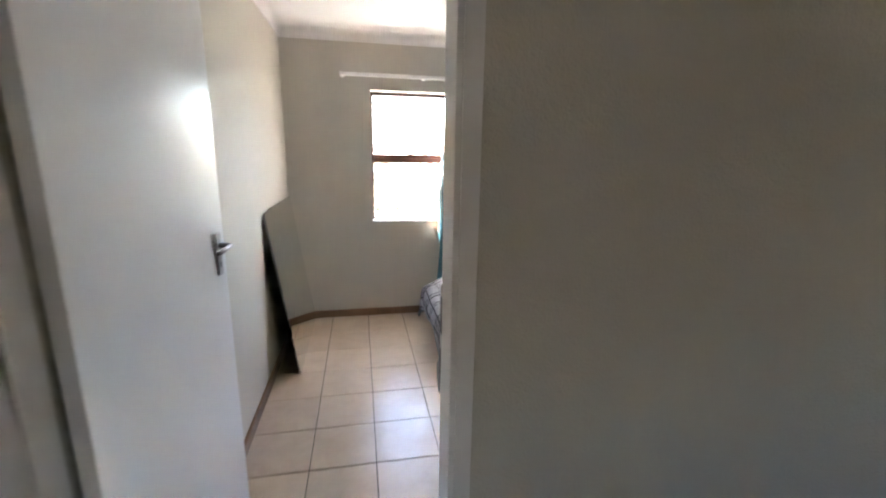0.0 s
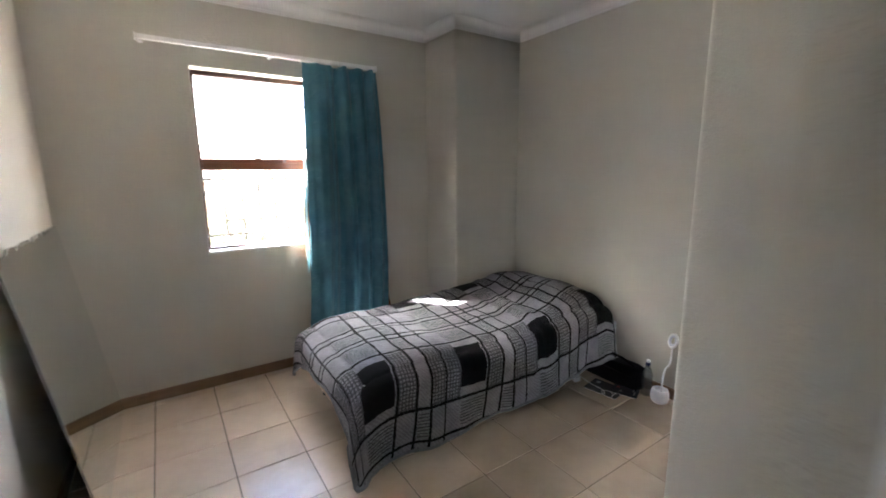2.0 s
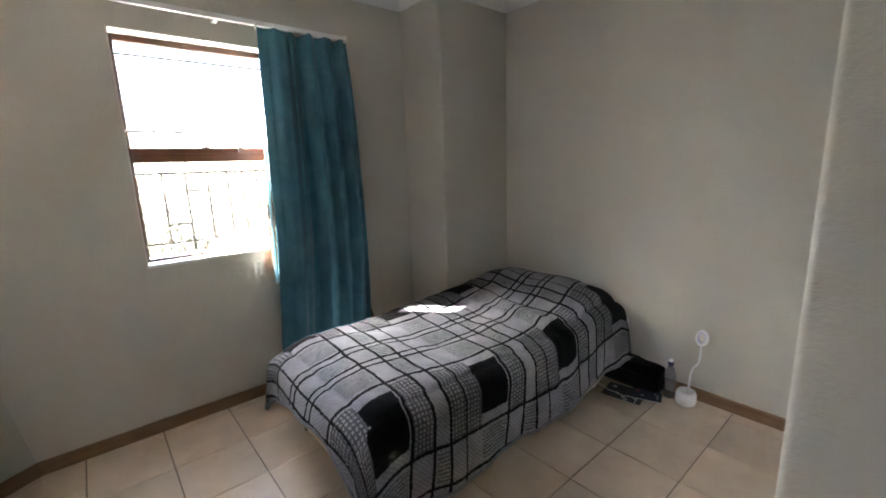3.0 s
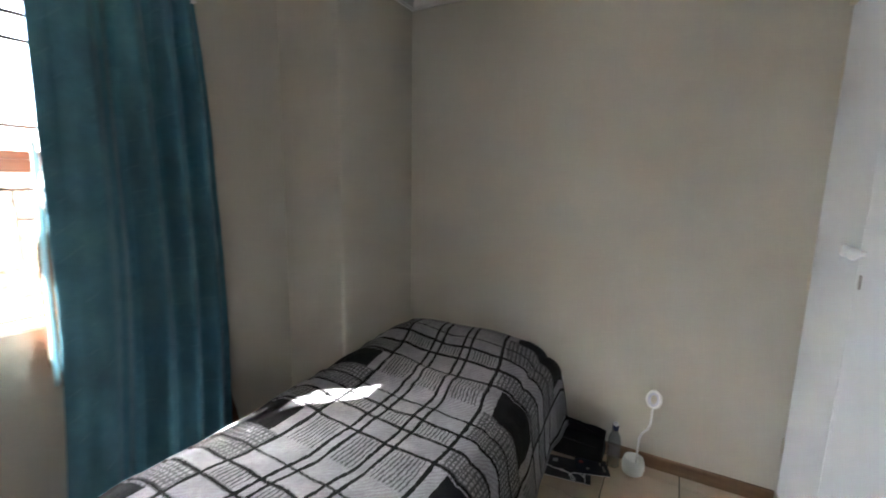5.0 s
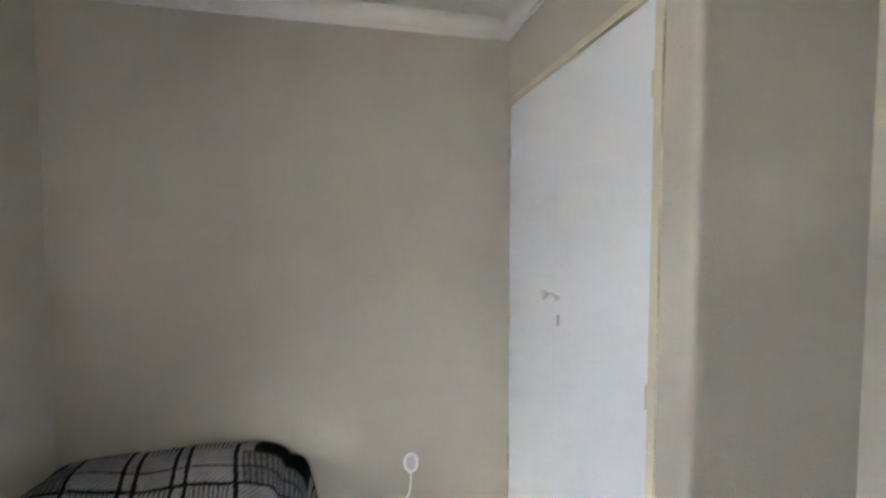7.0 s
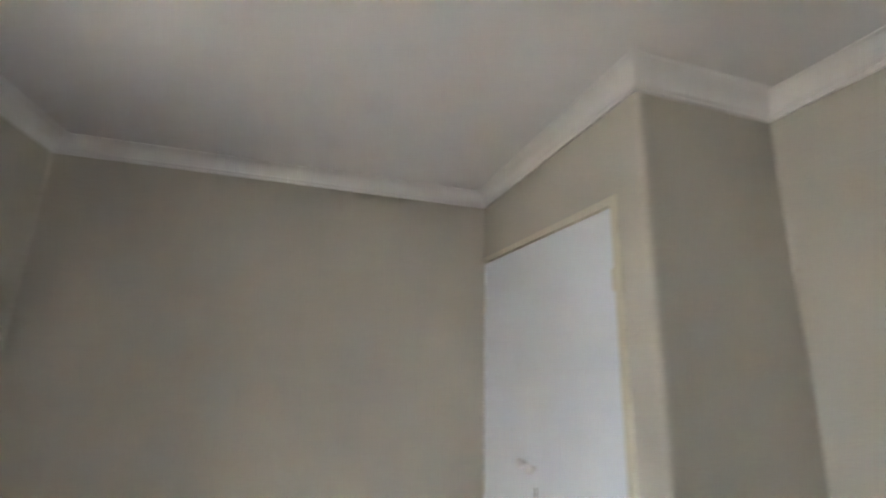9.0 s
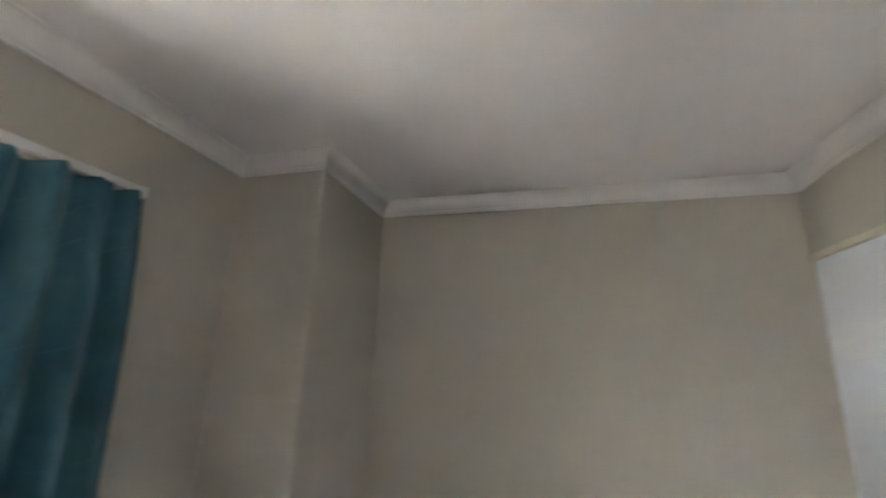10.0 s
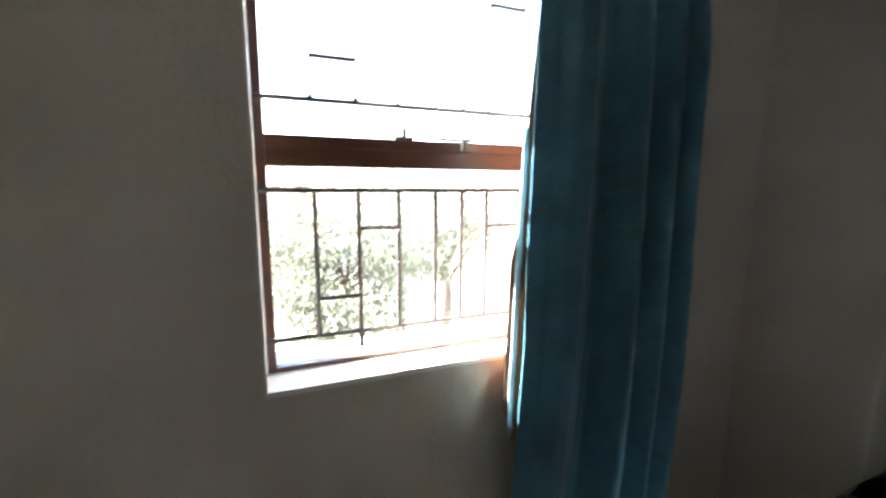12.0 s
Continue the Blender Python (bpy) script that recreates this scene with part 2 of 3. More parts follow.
quilt = noise_tex(n, l, 22, 2, 0.5, coord=uvp.outputs[0])
bump(n, l, b, [(quilt, 0.8), (fl, 0.6)], 0.009)

# lamp ring diffuser, unlit, pale lilac
M_RING = surface("frosted_lamp_ring", (0.5, 0.51, 0.62), (0.56, 0.57, 0.67), 0.4, 10, 100, 0.03)

# outdoors
M_GROUND = surface("dry_grass_and_earth", (0.22, 0.185, 0.12), (0.36, 0.30, 0.21), 0.95, 0.8, 30, 0.5, 0.02)
M_PAVE = surface("pale_paving", (0.42, 0.39, 0.35), (0.5, 0.47, 0.42), 0.9, 1.5, 30, 0.4, 0.01)
M_LEAF = surface("green_leaves", (0.075, 0.085, 0.06), (0.12, 0.13, 0.095), 0.6, 2.0, 30, 0.0)
n, l, b = M_LEAF.node_tree.nodes, M_LEAF.node_tree.links, M_LEAF.node_tree.nodes["Principled BSDF"]
lt = n.new("ShaderNodeBsdfTranslucent")
lt.inputs["Color"].default_value = (0.2, 0.21, 0.14, 1)
lm = n.new("ShaderNodeMixShader")
lm.inputs[0].default_value = 0.5
l.new(b.outputs[0], lm.inputs[1])
l.new(lt.outputs[0], lm.inputs[2])
l.new(lm.outputs[0], n["Material Output"].inputs["Surface"])
M_BARK = surface("bark", (0.09, 0.065, 0.045), (0.15, 0.11, 0.08), 0.9, 8, 40, 0.6, 0.01)
M_BRICK = surface("brown_face_brick", (0.13, 0.085, 0.07), (0.18, 0.12, 0.1), 0.85, 6, 40, 0.4, 0.005)
M_ROOF = surface("grey_roof_tiles", (0.2, 0.17, 0.15), (0.28, 0.24, 0.21), 0.8, 4, 20, 0.5, 0.02)


# ---- mesh helpers ----
def mesh_of(name, bm, material, smooth=False):
    bmesh.ops.recalc_face_normals(bm, faces=bm.faces)
    me = bpy.data.meshes.new(name)
    if smooth:
        for f in bm.faces:
            f.smooth = True
    bm.to_mesh(me)
    bm.free()
    me.materials.append(material)
    return me


def part(name, bm, material, parent=None, label="", smooth=False):
    ob = new(name, mesh_of(name, bm, material, smooth))
    ob.parent = parent
    return tagged(ob, label) if label else ob


def thing(name, label, category, group="", kind=""):
    return tagged(new(name), label, category, group, kind)


def add_box(bm, x0, x1, y0, y1, z0, z1):
    m = Matrix.LocRotScale(((x0 + x1) / 2, (y0 + y1) / 2, (z0 + z1) / 2), None, (x1 - x0, y1 - y0, z1 - z0))
    return bmesh.ops.create_cube(bm, size=1, matrix=m)["verts"]


def boxes(*b, bevel=0.0, seg=2):
    bm = bmesh.new()
    for c in b:
        add_box(bm, *c)
    if bevel:
        bmesh.ops.bevel(bm, geom=bm.edges[:], offset=bevel, segments=seg, affect="EDGES", profile=0.6)
    return bm


def tube(points, radius, seg=8, closed=False):
    """A round bar swept along points."""
    bm = bmesh.new()
    pts = [Vector(p) for p in points]
    k = len(pts)
    rings = []
    up = Vector((0.13, 0.21, 0.97)).normalized()
    for i, p in enumerate(pts):
        a = pts[(i - 1) % k] if closed or i else p
        c = pts[(i + 1) % k] if closed or i < k - 1 else p
        d = (c - a).normalized()
        s = d.cross(up)
        if s.length < 1e-4:
            s = d.cross(Vector((1, 0, 0)))
        s.normalize()
        w = s.cross(d)
        r = radius[i] if isinstance(radius, (list, tuple)) else radius
        rings.append([bm.verts.new(p + r * (math.cos(q) * s + math.sin(q) * w)) for q in (2 * math.pi * j / seg for j in range(seg))])
    for i in range(k if closed else k - 1):
        r0, r1 = rings[i], rings[(i + 1) % k]
        for j in range(seg):
            bm.faces.new((r0[j], r0[(j + 1) % seg], r1[(j + 1) % seg], r1[j]))
    if not closed:
        bm.faces.new(rings[0])
        bm.faces.new(rings[-1][::-1])
    return bm


def lathe(profile, at=(0, 0, 0), seg=24):
    bm = bmesh.new()
    rings = []
    for r, z in profile:
        rings.append([bm.verts.new((at[0] + r * math.cos(q), at[1] + r * math.sin(q), at[2] + z)) for q in (2 * math.pi * j / seg for j in range(seg))])
    for r0, r1 in zip(rings, rings[1:]):
        for j in range(seg):
            bm.faces.new((r0[j], r0[(j + 1) % seg], r1[(j + 1) % seg], r1[j]))
    bm.faces.new(rings[0][::-1])
    bm.faces.new(rings[-1])
    return bm


def sweep_profile(plan, profile, closed=False):
    """A moulding: profile of (out from the wall, z), mitred along the plan, with the room on the right of the way."""
    bm = bmesh.new()
    pts = [Vector(p) for p in plan]
    k = len(pts)
    rings = []
    for i, p in enumerate(pts):
        d0 = (p - pts[i - 1]).normalized() if i or closed else None
        d1 = (pts[(i + 1) % k] - p).normalized() if i < k - 1 or closed else None
        d0, d1 = d0 or d1, d1 or d0
        n0, n1 = Vector((d0.y, -d0.x)), Vector((d1.y, -d1.x))
        m = (n0 + n1) / max(0.2, 1 + n0.dot(n1))
        rings.append([bm.verts.new((p.x + m.x * o, p.y + m.y * o, z)) for o, z in profile])
    q = len(profile)
    for i in range(k if closed else k - 1):
        r0, r1 = rings[i], rings[(i + 1) % k]
        for j in range(q):
            bm.faces.new((r0[j], r0[(j + 1) % q], r1[(j + 1) % q], r1[j]))
    if not closed:
        bm.faces.new(rings[0])
        bm.faces.new(rings[-1][::-1])
    return bm


def structure(name, bm, material, label, category, smooth=False):
    return tagged(part(name, bm, material, None, "", smooth), label, category, kind="structure")


# ---- rooms ----
TOP = CEIL + 0.12
structure("wall_west", boxes((LX - 0.2, LX, DF, NY, -0.1, TOP)), M_WALL, "greige textured plaster wall beside the open door", "wall")
structure("wall_north", boxes((LX - 0.2, WX0, NY, WOUT, -0.1, TOP), (WX1, RX + 0.2, NY, WOUT, -0.1, TOP),
                              (WX0, WX1, NY, WOUT, -0.1, WZ0), (WX0, WX1, NY, WOUT, WZ1, TOP)), M_WALL,
          "greige plaster wall pierced by the window", "wall")
structure("wall_pier", boxes((PX, RX + 0.05, PY, NY + 0.05, -0.1, TOP), bevel=0.02, seg=5), M_WALL, "greige plastered pier boxed into the corner", "wall")
structure("wall_east", boxes((RX, RX + 0.2, -2.75, NY, -0.1, TOP)), M_WALL, "plain greige plaster wall at the bed's head", "wall")
CX0, CX1, CZ1 = 1.655, RX, 2.172
def l_wall():
    bm = bmesh.new()
    plan = ((VX, DN), (VX, CY), (CX0, CY), (CX0, CY - 0.09), (VX + 0.09, CY - 0.09), (VX + 0.09, DN))
    lo = [bm.verts.new((x, y, -0.1)) for x, y in plan]
    hi = [bm.verts.new((x, y, TOP)) for x, y in plan]
    bm.faces.new(lo)
    bm.faces.new(hi[::-1])
    for k in range(6):
        bm.faces.new((lo[k], hi[k], hi[(k + 1) % 6], lo[(k + 1) % 6]))
    e = [e for e in bm.edges if set(e.verts) == {lo[1], hi[1]}]
    bmesh.ops.bevel(bm, geom=e, offset=0.02, segments=5, affect="EDGES", profile=0.5)
    return bm


structure("wall_cupboard", boxes((CX0, RX, CY - 0.09, CY, CZ1, TOP)), M_WALL, "greige plaster wall above the built-in cupboard", "wall")
structure("wall_entry", l_wall(), M_WALL, "greige plaster wall turning the corner from entry to cupboard", "wall")
structure("wall_door", boxes((HALL_W, JL - 0.05, DS, DF, -0.1, TOP), (JR + 0.045, DRX, DS, DF, -0.1, TOP), (DRX, HALL_E, DS, DN, -0.1, TOP),
                             (JL - 0.05, JR + 0.045, DS, DF, 2.10, TOP), (LX - 0.1, DRX, DF, DN, 2.13, TOP)), M_WALL, "greige textured plaster wall with the doorway", "wall")
structure("ceiling", boxes((LX - 0.1, RX + 0.1, DN - 0.05, NY + 0.1, CEIL, CEIL + 0.1)), M_CEIL, "smooth white painted bedroom ceiling", "ceiling")
structure("ceiling_hall", boxes((HALL_W, HALL_E, HALL_S, DS, CEIL, CEIL + 0.1)), M_CEIL, "white painted passage ceiling", "ceiling")
structure("wall_hall_south", boxes((HALL_W, HALL_E, HALL_S - 0.15, HALL_S, -0.1, TOP)), M_WALL, "plain greige passage wall", "wall")
def hall_end(x0, y0, y1, z0, z1):
    """An unseen passage end wall; its small opening is added to admit daylight."""
    x1 = x0 + 0.15
    return boxes((x0, x1, HALL_S, y0, -0.1, TOP), (x0, x1, y1, DS, -0.1, TOP), (x0, x1, y0, y1, -0.1, z0), (x0, x1, y0, y1, z1, TOP))


structure("wall_hall_west", hall_end(HALL_W - 0.15, -3.68, -3.44, 1.06, 1.30), M_WALL, "plain greige passage end wall, unseen, small opening added to let daylight in", "wall")
structure("wall_hall_east", hall_end(HALL_E, -4.2, -3.92, 1.0, 1.4), M_WALL, "plain greige passage end wall, unseen, opening added to let daylight in", "wall")

COVE = [(0.016 + 0.046 * (1 - math.cos(q)), COR + 0.014 + 0.057 * math.sin(q)) for q in (math.pi / 2 * k / 7 for k in range(8))]
CORNICE = [(0.0, COR), (0.010, COR), (0.012, COR + 0.012)] + COVE + [(0.067, COR + 0.072), (0.068, CEIL), (0.0, CEIL)]
ROOM = [(LX, DN), (LX, NY), (PX, NY), (PX, PY), (RX, PY), (RX, CY), (VX, CY), (VX, DN)]
structure("cornice", sweep_profile(ROOM, CORNICE, closed=True), M_CORN, "white coved plaster cornice round the ceiling", "cornice")
SK = [(0.0, 0.0), (0.015, 0.0), (0.015, 0.058), (0.011, 0.068), (0.0, 0.068)]
structure("baseboard", sweep_profile([(LX, -2.58), (LX, NY), (PX, NY), (PX, PY), (RX, PY), (RX, CY + 0.004)], SK), M_SKIRT, "dark brown wooden skirting along the walls", "baseboard")
structure("baseboard_entry", sweep_profile([(CX0 - 0.01, CY), (VX, CY), (VX, DN), (DRX, DN), (DRX, DF)], SK), M_SKIRT, "dark brown wooden skirting in the entry", "baseboard")

# ---- window ----
window = thing("window_1", "red-brown wooden casement window with two panes, overexposed daylight", "window", kind="structure")
FY0, FY1 = 0.505, 0.56
part("window_frame", boxes((WX0, WX0 + 0.026, FY0, FY1, WZ0 + 0.004, WZ1 - 0.002), (WX1 - 0.026, WX1, FY0, FY1, WZ0 + 0.004, WZ1 - 0.002),
                           (WX0 + 0.026, WX1 - 0.026, FY0, FY1, WZ1 - 0.032, WZ1 - 0.002), (WX0 + 0.026, WX1 - 0.026, FY0, FY1, WZ0 + 0.004, WZ0 + 0.016), bevel=0.003), M_WOOD, window)
part("transom", boxes((WX0 + 0.026, WX1 - 0.026, FY0 - 0.006, FY1, 1.456, 1.503), (WX0 + 0.026, WX1 - 0.026, FY0 - 0.0045, FY1, 1.503, 1.532), bevel=0.003), M_WOOD, window, "worn red-brown wooden transom")
for z0, z1 in ((WZ0 + 0.016, 1.458), (1.53, WZ1 - 0.032)):
    p = part("pane", boxes((WX0 + 0.026, WX1 - 0.026, 0.535, 0.539, z0, z1)), M_GLASS, window)
    p.visible_shadow = False
part("latch", boxes((0.735, 0.785, FY0 - 0.02, FY0 - 0.002, 1.528, 1.538), (0.752, 0.764, FY0 - 0.03, FY0 - 0.002, 1.536, 1.56), bevel=0.002), M_BAR, window, "small dark metal window catch")
part("stay", boxes((0.86, 0.96, FY0 - 0.02, FY0 - 0.008, 1.532, 1.54), (0.93, 0.945, FY0 - 0.02, FY0 - 0.004, 1.505, 1.534), bevel=0.002), M_BAR, window, "small dark metal casement stay")
# cream painted reveal lining and sill
part("window_sill", boxes((WX0 - 0.004, WX1 + 0.004, NY - 0.004, FY0, WZ0 - 0.012, WZ0 + 0.003), bevel=0.003), M_REVEAL, window, "cream painted plaster sill")
part("reveal", boxes((WX0 - 0.003, WX0 + 0.003, NY - 0.003, FY0, WZ0 + 0.003, WZ1), (WX1 - 0.003, WX1 + 0.003, NY - 0.003, FY0, WZ0 + 0.003, WZ1),
                     (WX0 + 0.003, WX1 - 0.003, NY - 0.003, FY0, WZ1 - 0.003, WZ1 + 0.003)), M_REVEAL, window, "cream painted plaster reveal")

bars = thing("burglar_bars", "dark painted steel burglar bars inside the window", "burglar bars")
BY = 0.49


def bar(x0, z0, x1, z1, r=0.005):
    part("bar", tube([(x0, BY, z0), (x1, BY, z1)], r, 6), M_BAR, bars)


for z in (1.021, 1.398, 1.614, 1.985):
    bar(WX0 - 0.01, z, WX1 + 0.01, z, 0.0065)
BX = [0.527, 0.636, 0.744, 0.850, 0.930, 1.010, 1.119, 1.225]
for x in BX:
    bar(x, 1.021, x, 1.398, 0.0068)
    bar(x, 1.614, x, 1.985, 0.0025)
    part("weld", lathe([(0.004, -0.009), (0.01, -0.003), (0.01, 0.003), (0.004, 0.009)], (x, BY, 1.617), 8), M_BAR, bars)
for a, c, z in ((1, 2, 1.300), (0, 1, 1.120), (5, 6, 1.295), (0, 1, 1.715), (5, 6, 1.90), (6, 7, 1.14)):
    bar(BX[a], z, BX[c], z, 0.0062)
part("lug", boxes((0.63, 0.642, BY - 0.004, BY + 0.004, 0.975, 1.018), bevel=0.001), M_BAR, bars)

# ---- curtain rail and curtains ----
rail = thing("curtain_rail", "white enamelled curtain rail above the window", "curtain rail")
RY, RZ = 0.335, 2.192
part("track", boxes((0.15, 1.6, RY - 0.012, RY + 0.012, RZ - 0.014, RZ + 0.014), bevel=0.004), M_RAIL, rail)
for x in (0.165, 0.86, 1.575):
    part("bracket", boxes((x - 0.012, x + 0.012, RY + 0.0125, NY, RZ - 0.018, RZ + 0.012), bevel=0.003), M_RAIL, rail)
for x in (0.147, 1.601):
    part("end_stop", boxes((x - 0.006, x + 0.006, RY - 0.017, RY + 0.017, RZ - 0.02, RZ + 0.018), bevel=0.004), M_RAIL, rail)


def curve(table, x):
    """Smooth value between the points of a small table."""
    for (a, p), (c, q) in zip(table, table[1:]):
        if x <= c:
            f = min(1, max(0, (x - a) / (c - a)))
            return p + (q - p) * f * f * (3 - 2 * f)
    return table[-1][1]


def curtain_mesh(left, right, top, bottom, y_of, seed, nx=150, nz=60):
    """Hanging cloth: left(h) and right(h) give its edges, y_of(s, h) its folds; h from 1 at the top to 0."""
    bm = bmesh.new()
    uvl = bm.loops.layers.uv.new("UVMap")
    rows = []
    for k in range(nz + 1):
        h = 1 - k / nz
        z = bottom + (top - bottom) * h
        row = []
        for i in range(nx + 1):
            s = i / nx
            x = left(h) + (right(h) - left(h)) * s
            y = y_of(s, h) + 0.006 * noise.noise(Vector((x * 7, z * 1.8, seed))) + 0.003 * noise.noise(Vector((x * 16 + z * 9, z * 11, seed)))
            dip = 0.010 * abs(math.sin(17 * s + seed)) * (k == 0)
            row.append((bm.verts.new((x, y, z - dip)), (s * 0.85, z)))
        rows.append(row)
    for r0, r1 in zip(rows, rows[1:]):
        for i in range(nx):
            q = (r0[i], r0[i + 1], r1[i + 1], r1[i])
            f = bm.faces.new([c[0] for c in q])
            for lp, c in zip(f.loops, q):
                lp[uvl].uv = c[1]
    return bm


FOLDS = [(0.0, 0.298), (0.08, 0.283), (0.16, 0.266), (0.22, 0.268), (0.31, 0.305), (0.40, 0.348), (0.44, 0.342), (0.50, 0.252), (0.55, 0.262), (0.63, 0.326),
         (0.66, 0.318), (0.705, 0.248), (0.74, 0.258), (0.805, 0.33), (0.83, 0.318), (0.87, 0.252), (0.91, 0.272), (0.965, 0.325), (1.0, 0.30)]


def teal_folds(s, h):
    w = s + 0.022 * math.sin(2.6 * h + 9 * s) * math.sin(math.pi * s) + 0.05 * (0.5 - h) * math.sin(math.pi * s)
    deep = curve([(0.0, 1.35), (0.35, 1.4), (0.8, 1.25), (0.95, 0.8), (1.0, 0.6)], h) * (1 if s > 0.16 else 0.8 + 1.25 * s)
    y = 0.318 + (curve(FOLDS, w) - 0.318) * deep
    if h > 0.9:
        y += 0.010 * math.sin(46 * s) * (h - 0.9) * 10 * (s > 0.3)
    return min(y, 0.362)


curtain = thing("curtain", "teal pleated curtain drawn to one side of the window", "curtain")
cl_bm = curtain_mesh(lambda h: 1.052 - 0.045 * (1 - h) - 0.09 * max(0, 0.45 - h) + 0.006 * math.sin(6 * h), lambda h: 1.59 + 0.045 * math.sin(math.pi * min(1, (1 - h) * 1.1) * 0.75), RZ - 0.022, 0.07, teal_folds, 0.4)
cloth = part("cloth", cl_bm, M_TEAL, curtain, smooth=True)
sol = cloth.modifiers.new("thickness", "SOLIDIFY")
sol.thickness = 0.003
for k in range(6):
    x = 1.05 + 0.104 * k
    part("runner", boxes((x - 0.006, x + 0.006, RY - 0.022, RY - 0.0125, RZ - 0.034, RZ - 0.004), bevel=0.002), M_RAIL, curtain)
brown = tagged(new("brown_curtain"), "dark brown sheer curtain hanging behind the teal one", "curtain")
BROWN_EDGE = [(0.0, 1.05), (0.26, 1.04), (0.34, 1.0), (0.52, 1.006), (0.62, 1.045), (1.0, 1.09)]


def brown_folds(s, h):
    curl = max(0, 1 - s / 0.1)
    return 0.381 - 0.04 * curl * curl + 0.007 * math.sin(33 * s + 1.2 * h)


bc = part("cloth", curtain_mesh(lambda h: curve(BROWN_EDGE, h), lambda h: 1.50 + 0.24 * (1 - h) ** 2, RZ - 0.03, 0.12, brown_folds, 1.7, 90, 30), M_BROWN, brown, smooth=True)
bc.modifiers.new("thickness", "SOLIDIFY").thickness = 0.002
strip = part("lining_strip", curtain_mesh(lambda h: 1.022 - 0.02 * (1 - h), lambda h: 1.038 - 0.02 * (1 - h), 1.56, 0.72, lambda s, h: 0.322 + 0.003 * s, 0.9, 6, 24), M_LINING, curtain, "pale lining edge with a sewn label", smooth=True)
strip.modifiers.new("thickness", "SOLIDIFY").thickness = 0.002

# ---- doorway ----
frame_ob = thing("door_frame", "white enamelled pressed steel door frame with strike plate", "door frame", kind="structure")


def jamb(x, s):
    """One side of the frame; s points into the wall."""
    a = lambda d: x + s * d
    def bx(d0, d1, y0, y1, z1=2.05):
        lo, hi = sorted((a(d0), a(d1)))
        return (lo, hi, y0, y1, 0.0, z1)
    return boxes(bx(0.0, 0.012, DS - 0.004, -2.70), bx(0.008, 0.012, -2.70, DF + 0.006), bx(0.012, 0.048, DS - 0.006, DS + 0.004), bx(0.012, 0.048, DF - 0.004, DF + 0.008), bevel=0.0015)


part("jamb", jamb(JR, 1), M_STEEL, frame_ob)
part("jamb", jamb(JL, -1), M_STEEL, frame_ob)
part("hinge_rebate", boxes((JL + 0.001, JL + 0.012, -2.698, -2.624, 0.0, 2.05), bevel=0.0015), M_STEEL, frame_ob)
part("head", boxes((JL - 0.048, JR + 0.048, DS - 0.006, DS + 0.004, 2.05, 2.1), (JL - 0.012, JR + 0.012, DS + 0.004, DF - 0.004, 2.05, 2.062), (JL - 0.048, JR + 0.048, DF - 0.004, DF + 0.008, 2.05, 2.1), bevel=0.0015), M_STEEL, frame_ob)
strike = part("strike_plate", boxes((JR + 0.004, JR + 0.0078, -2.695, -2.662, 1.11, 1.262), bevel=0.001), M_CHROME, frame_ob, "metal strike plate")
part("slot", boxes((JR + 0.002, JR + 0.0042, -2.687, -2.671, 1.15, 1.235)), M_SLOT, strike)

door = thing("door_1", "white painted flush door standing open against the wall", "door", kind="structure")
LEN, TH = 0.745, 0.04
part("leaf", boxes((0, LEN, -TH / 2, TH / 2, 0.008, 2.04), bevel=0.003), M_DOOR, door)
for sy in (-1, 1):
    y = sy * (TH / 2 + 0.003)
    plate = part("handle_plate", boxes((LEN - 0.078, LEN - 0.042, y - 0.003, y + 0.003, 1.098, 1.248), bevel=0.0015), M_CHROME, door, "chrome lever handle with plate")
    part("lever", tube([(LEN - 0.058, y, 1.205), (LEN - 0.058, y + sy * 0.035, 1.205), (LEN - 0.066, y + sy * 0.045, 1.205), (LEN - 0.12, y + sy * 0.047, 1.203), (LEN - 0.165, y + sy * 0.045, 1.198)], [0.009, 0.009, 0.009, 0.008, 0.007], 10), M_CHROME, plate, smooth=True)
    part("keyhole", boxes((LEN - 0.062, LEN - 0.054, y - 0.0036, y + 0.0036, 1.125, 1.145)), M_SLOT, plate)
for z in (0.25, 1.8):
    part("hinge", tube([(-0.004, TH / 2, z - 0.05), (-0.004, TH / 2, z + 0.05)], 0.007, 8), M_STEEL, door)
door.matrix_world = pose(JL + 0.040, -2.612, 0, 0, 0, 84.5)

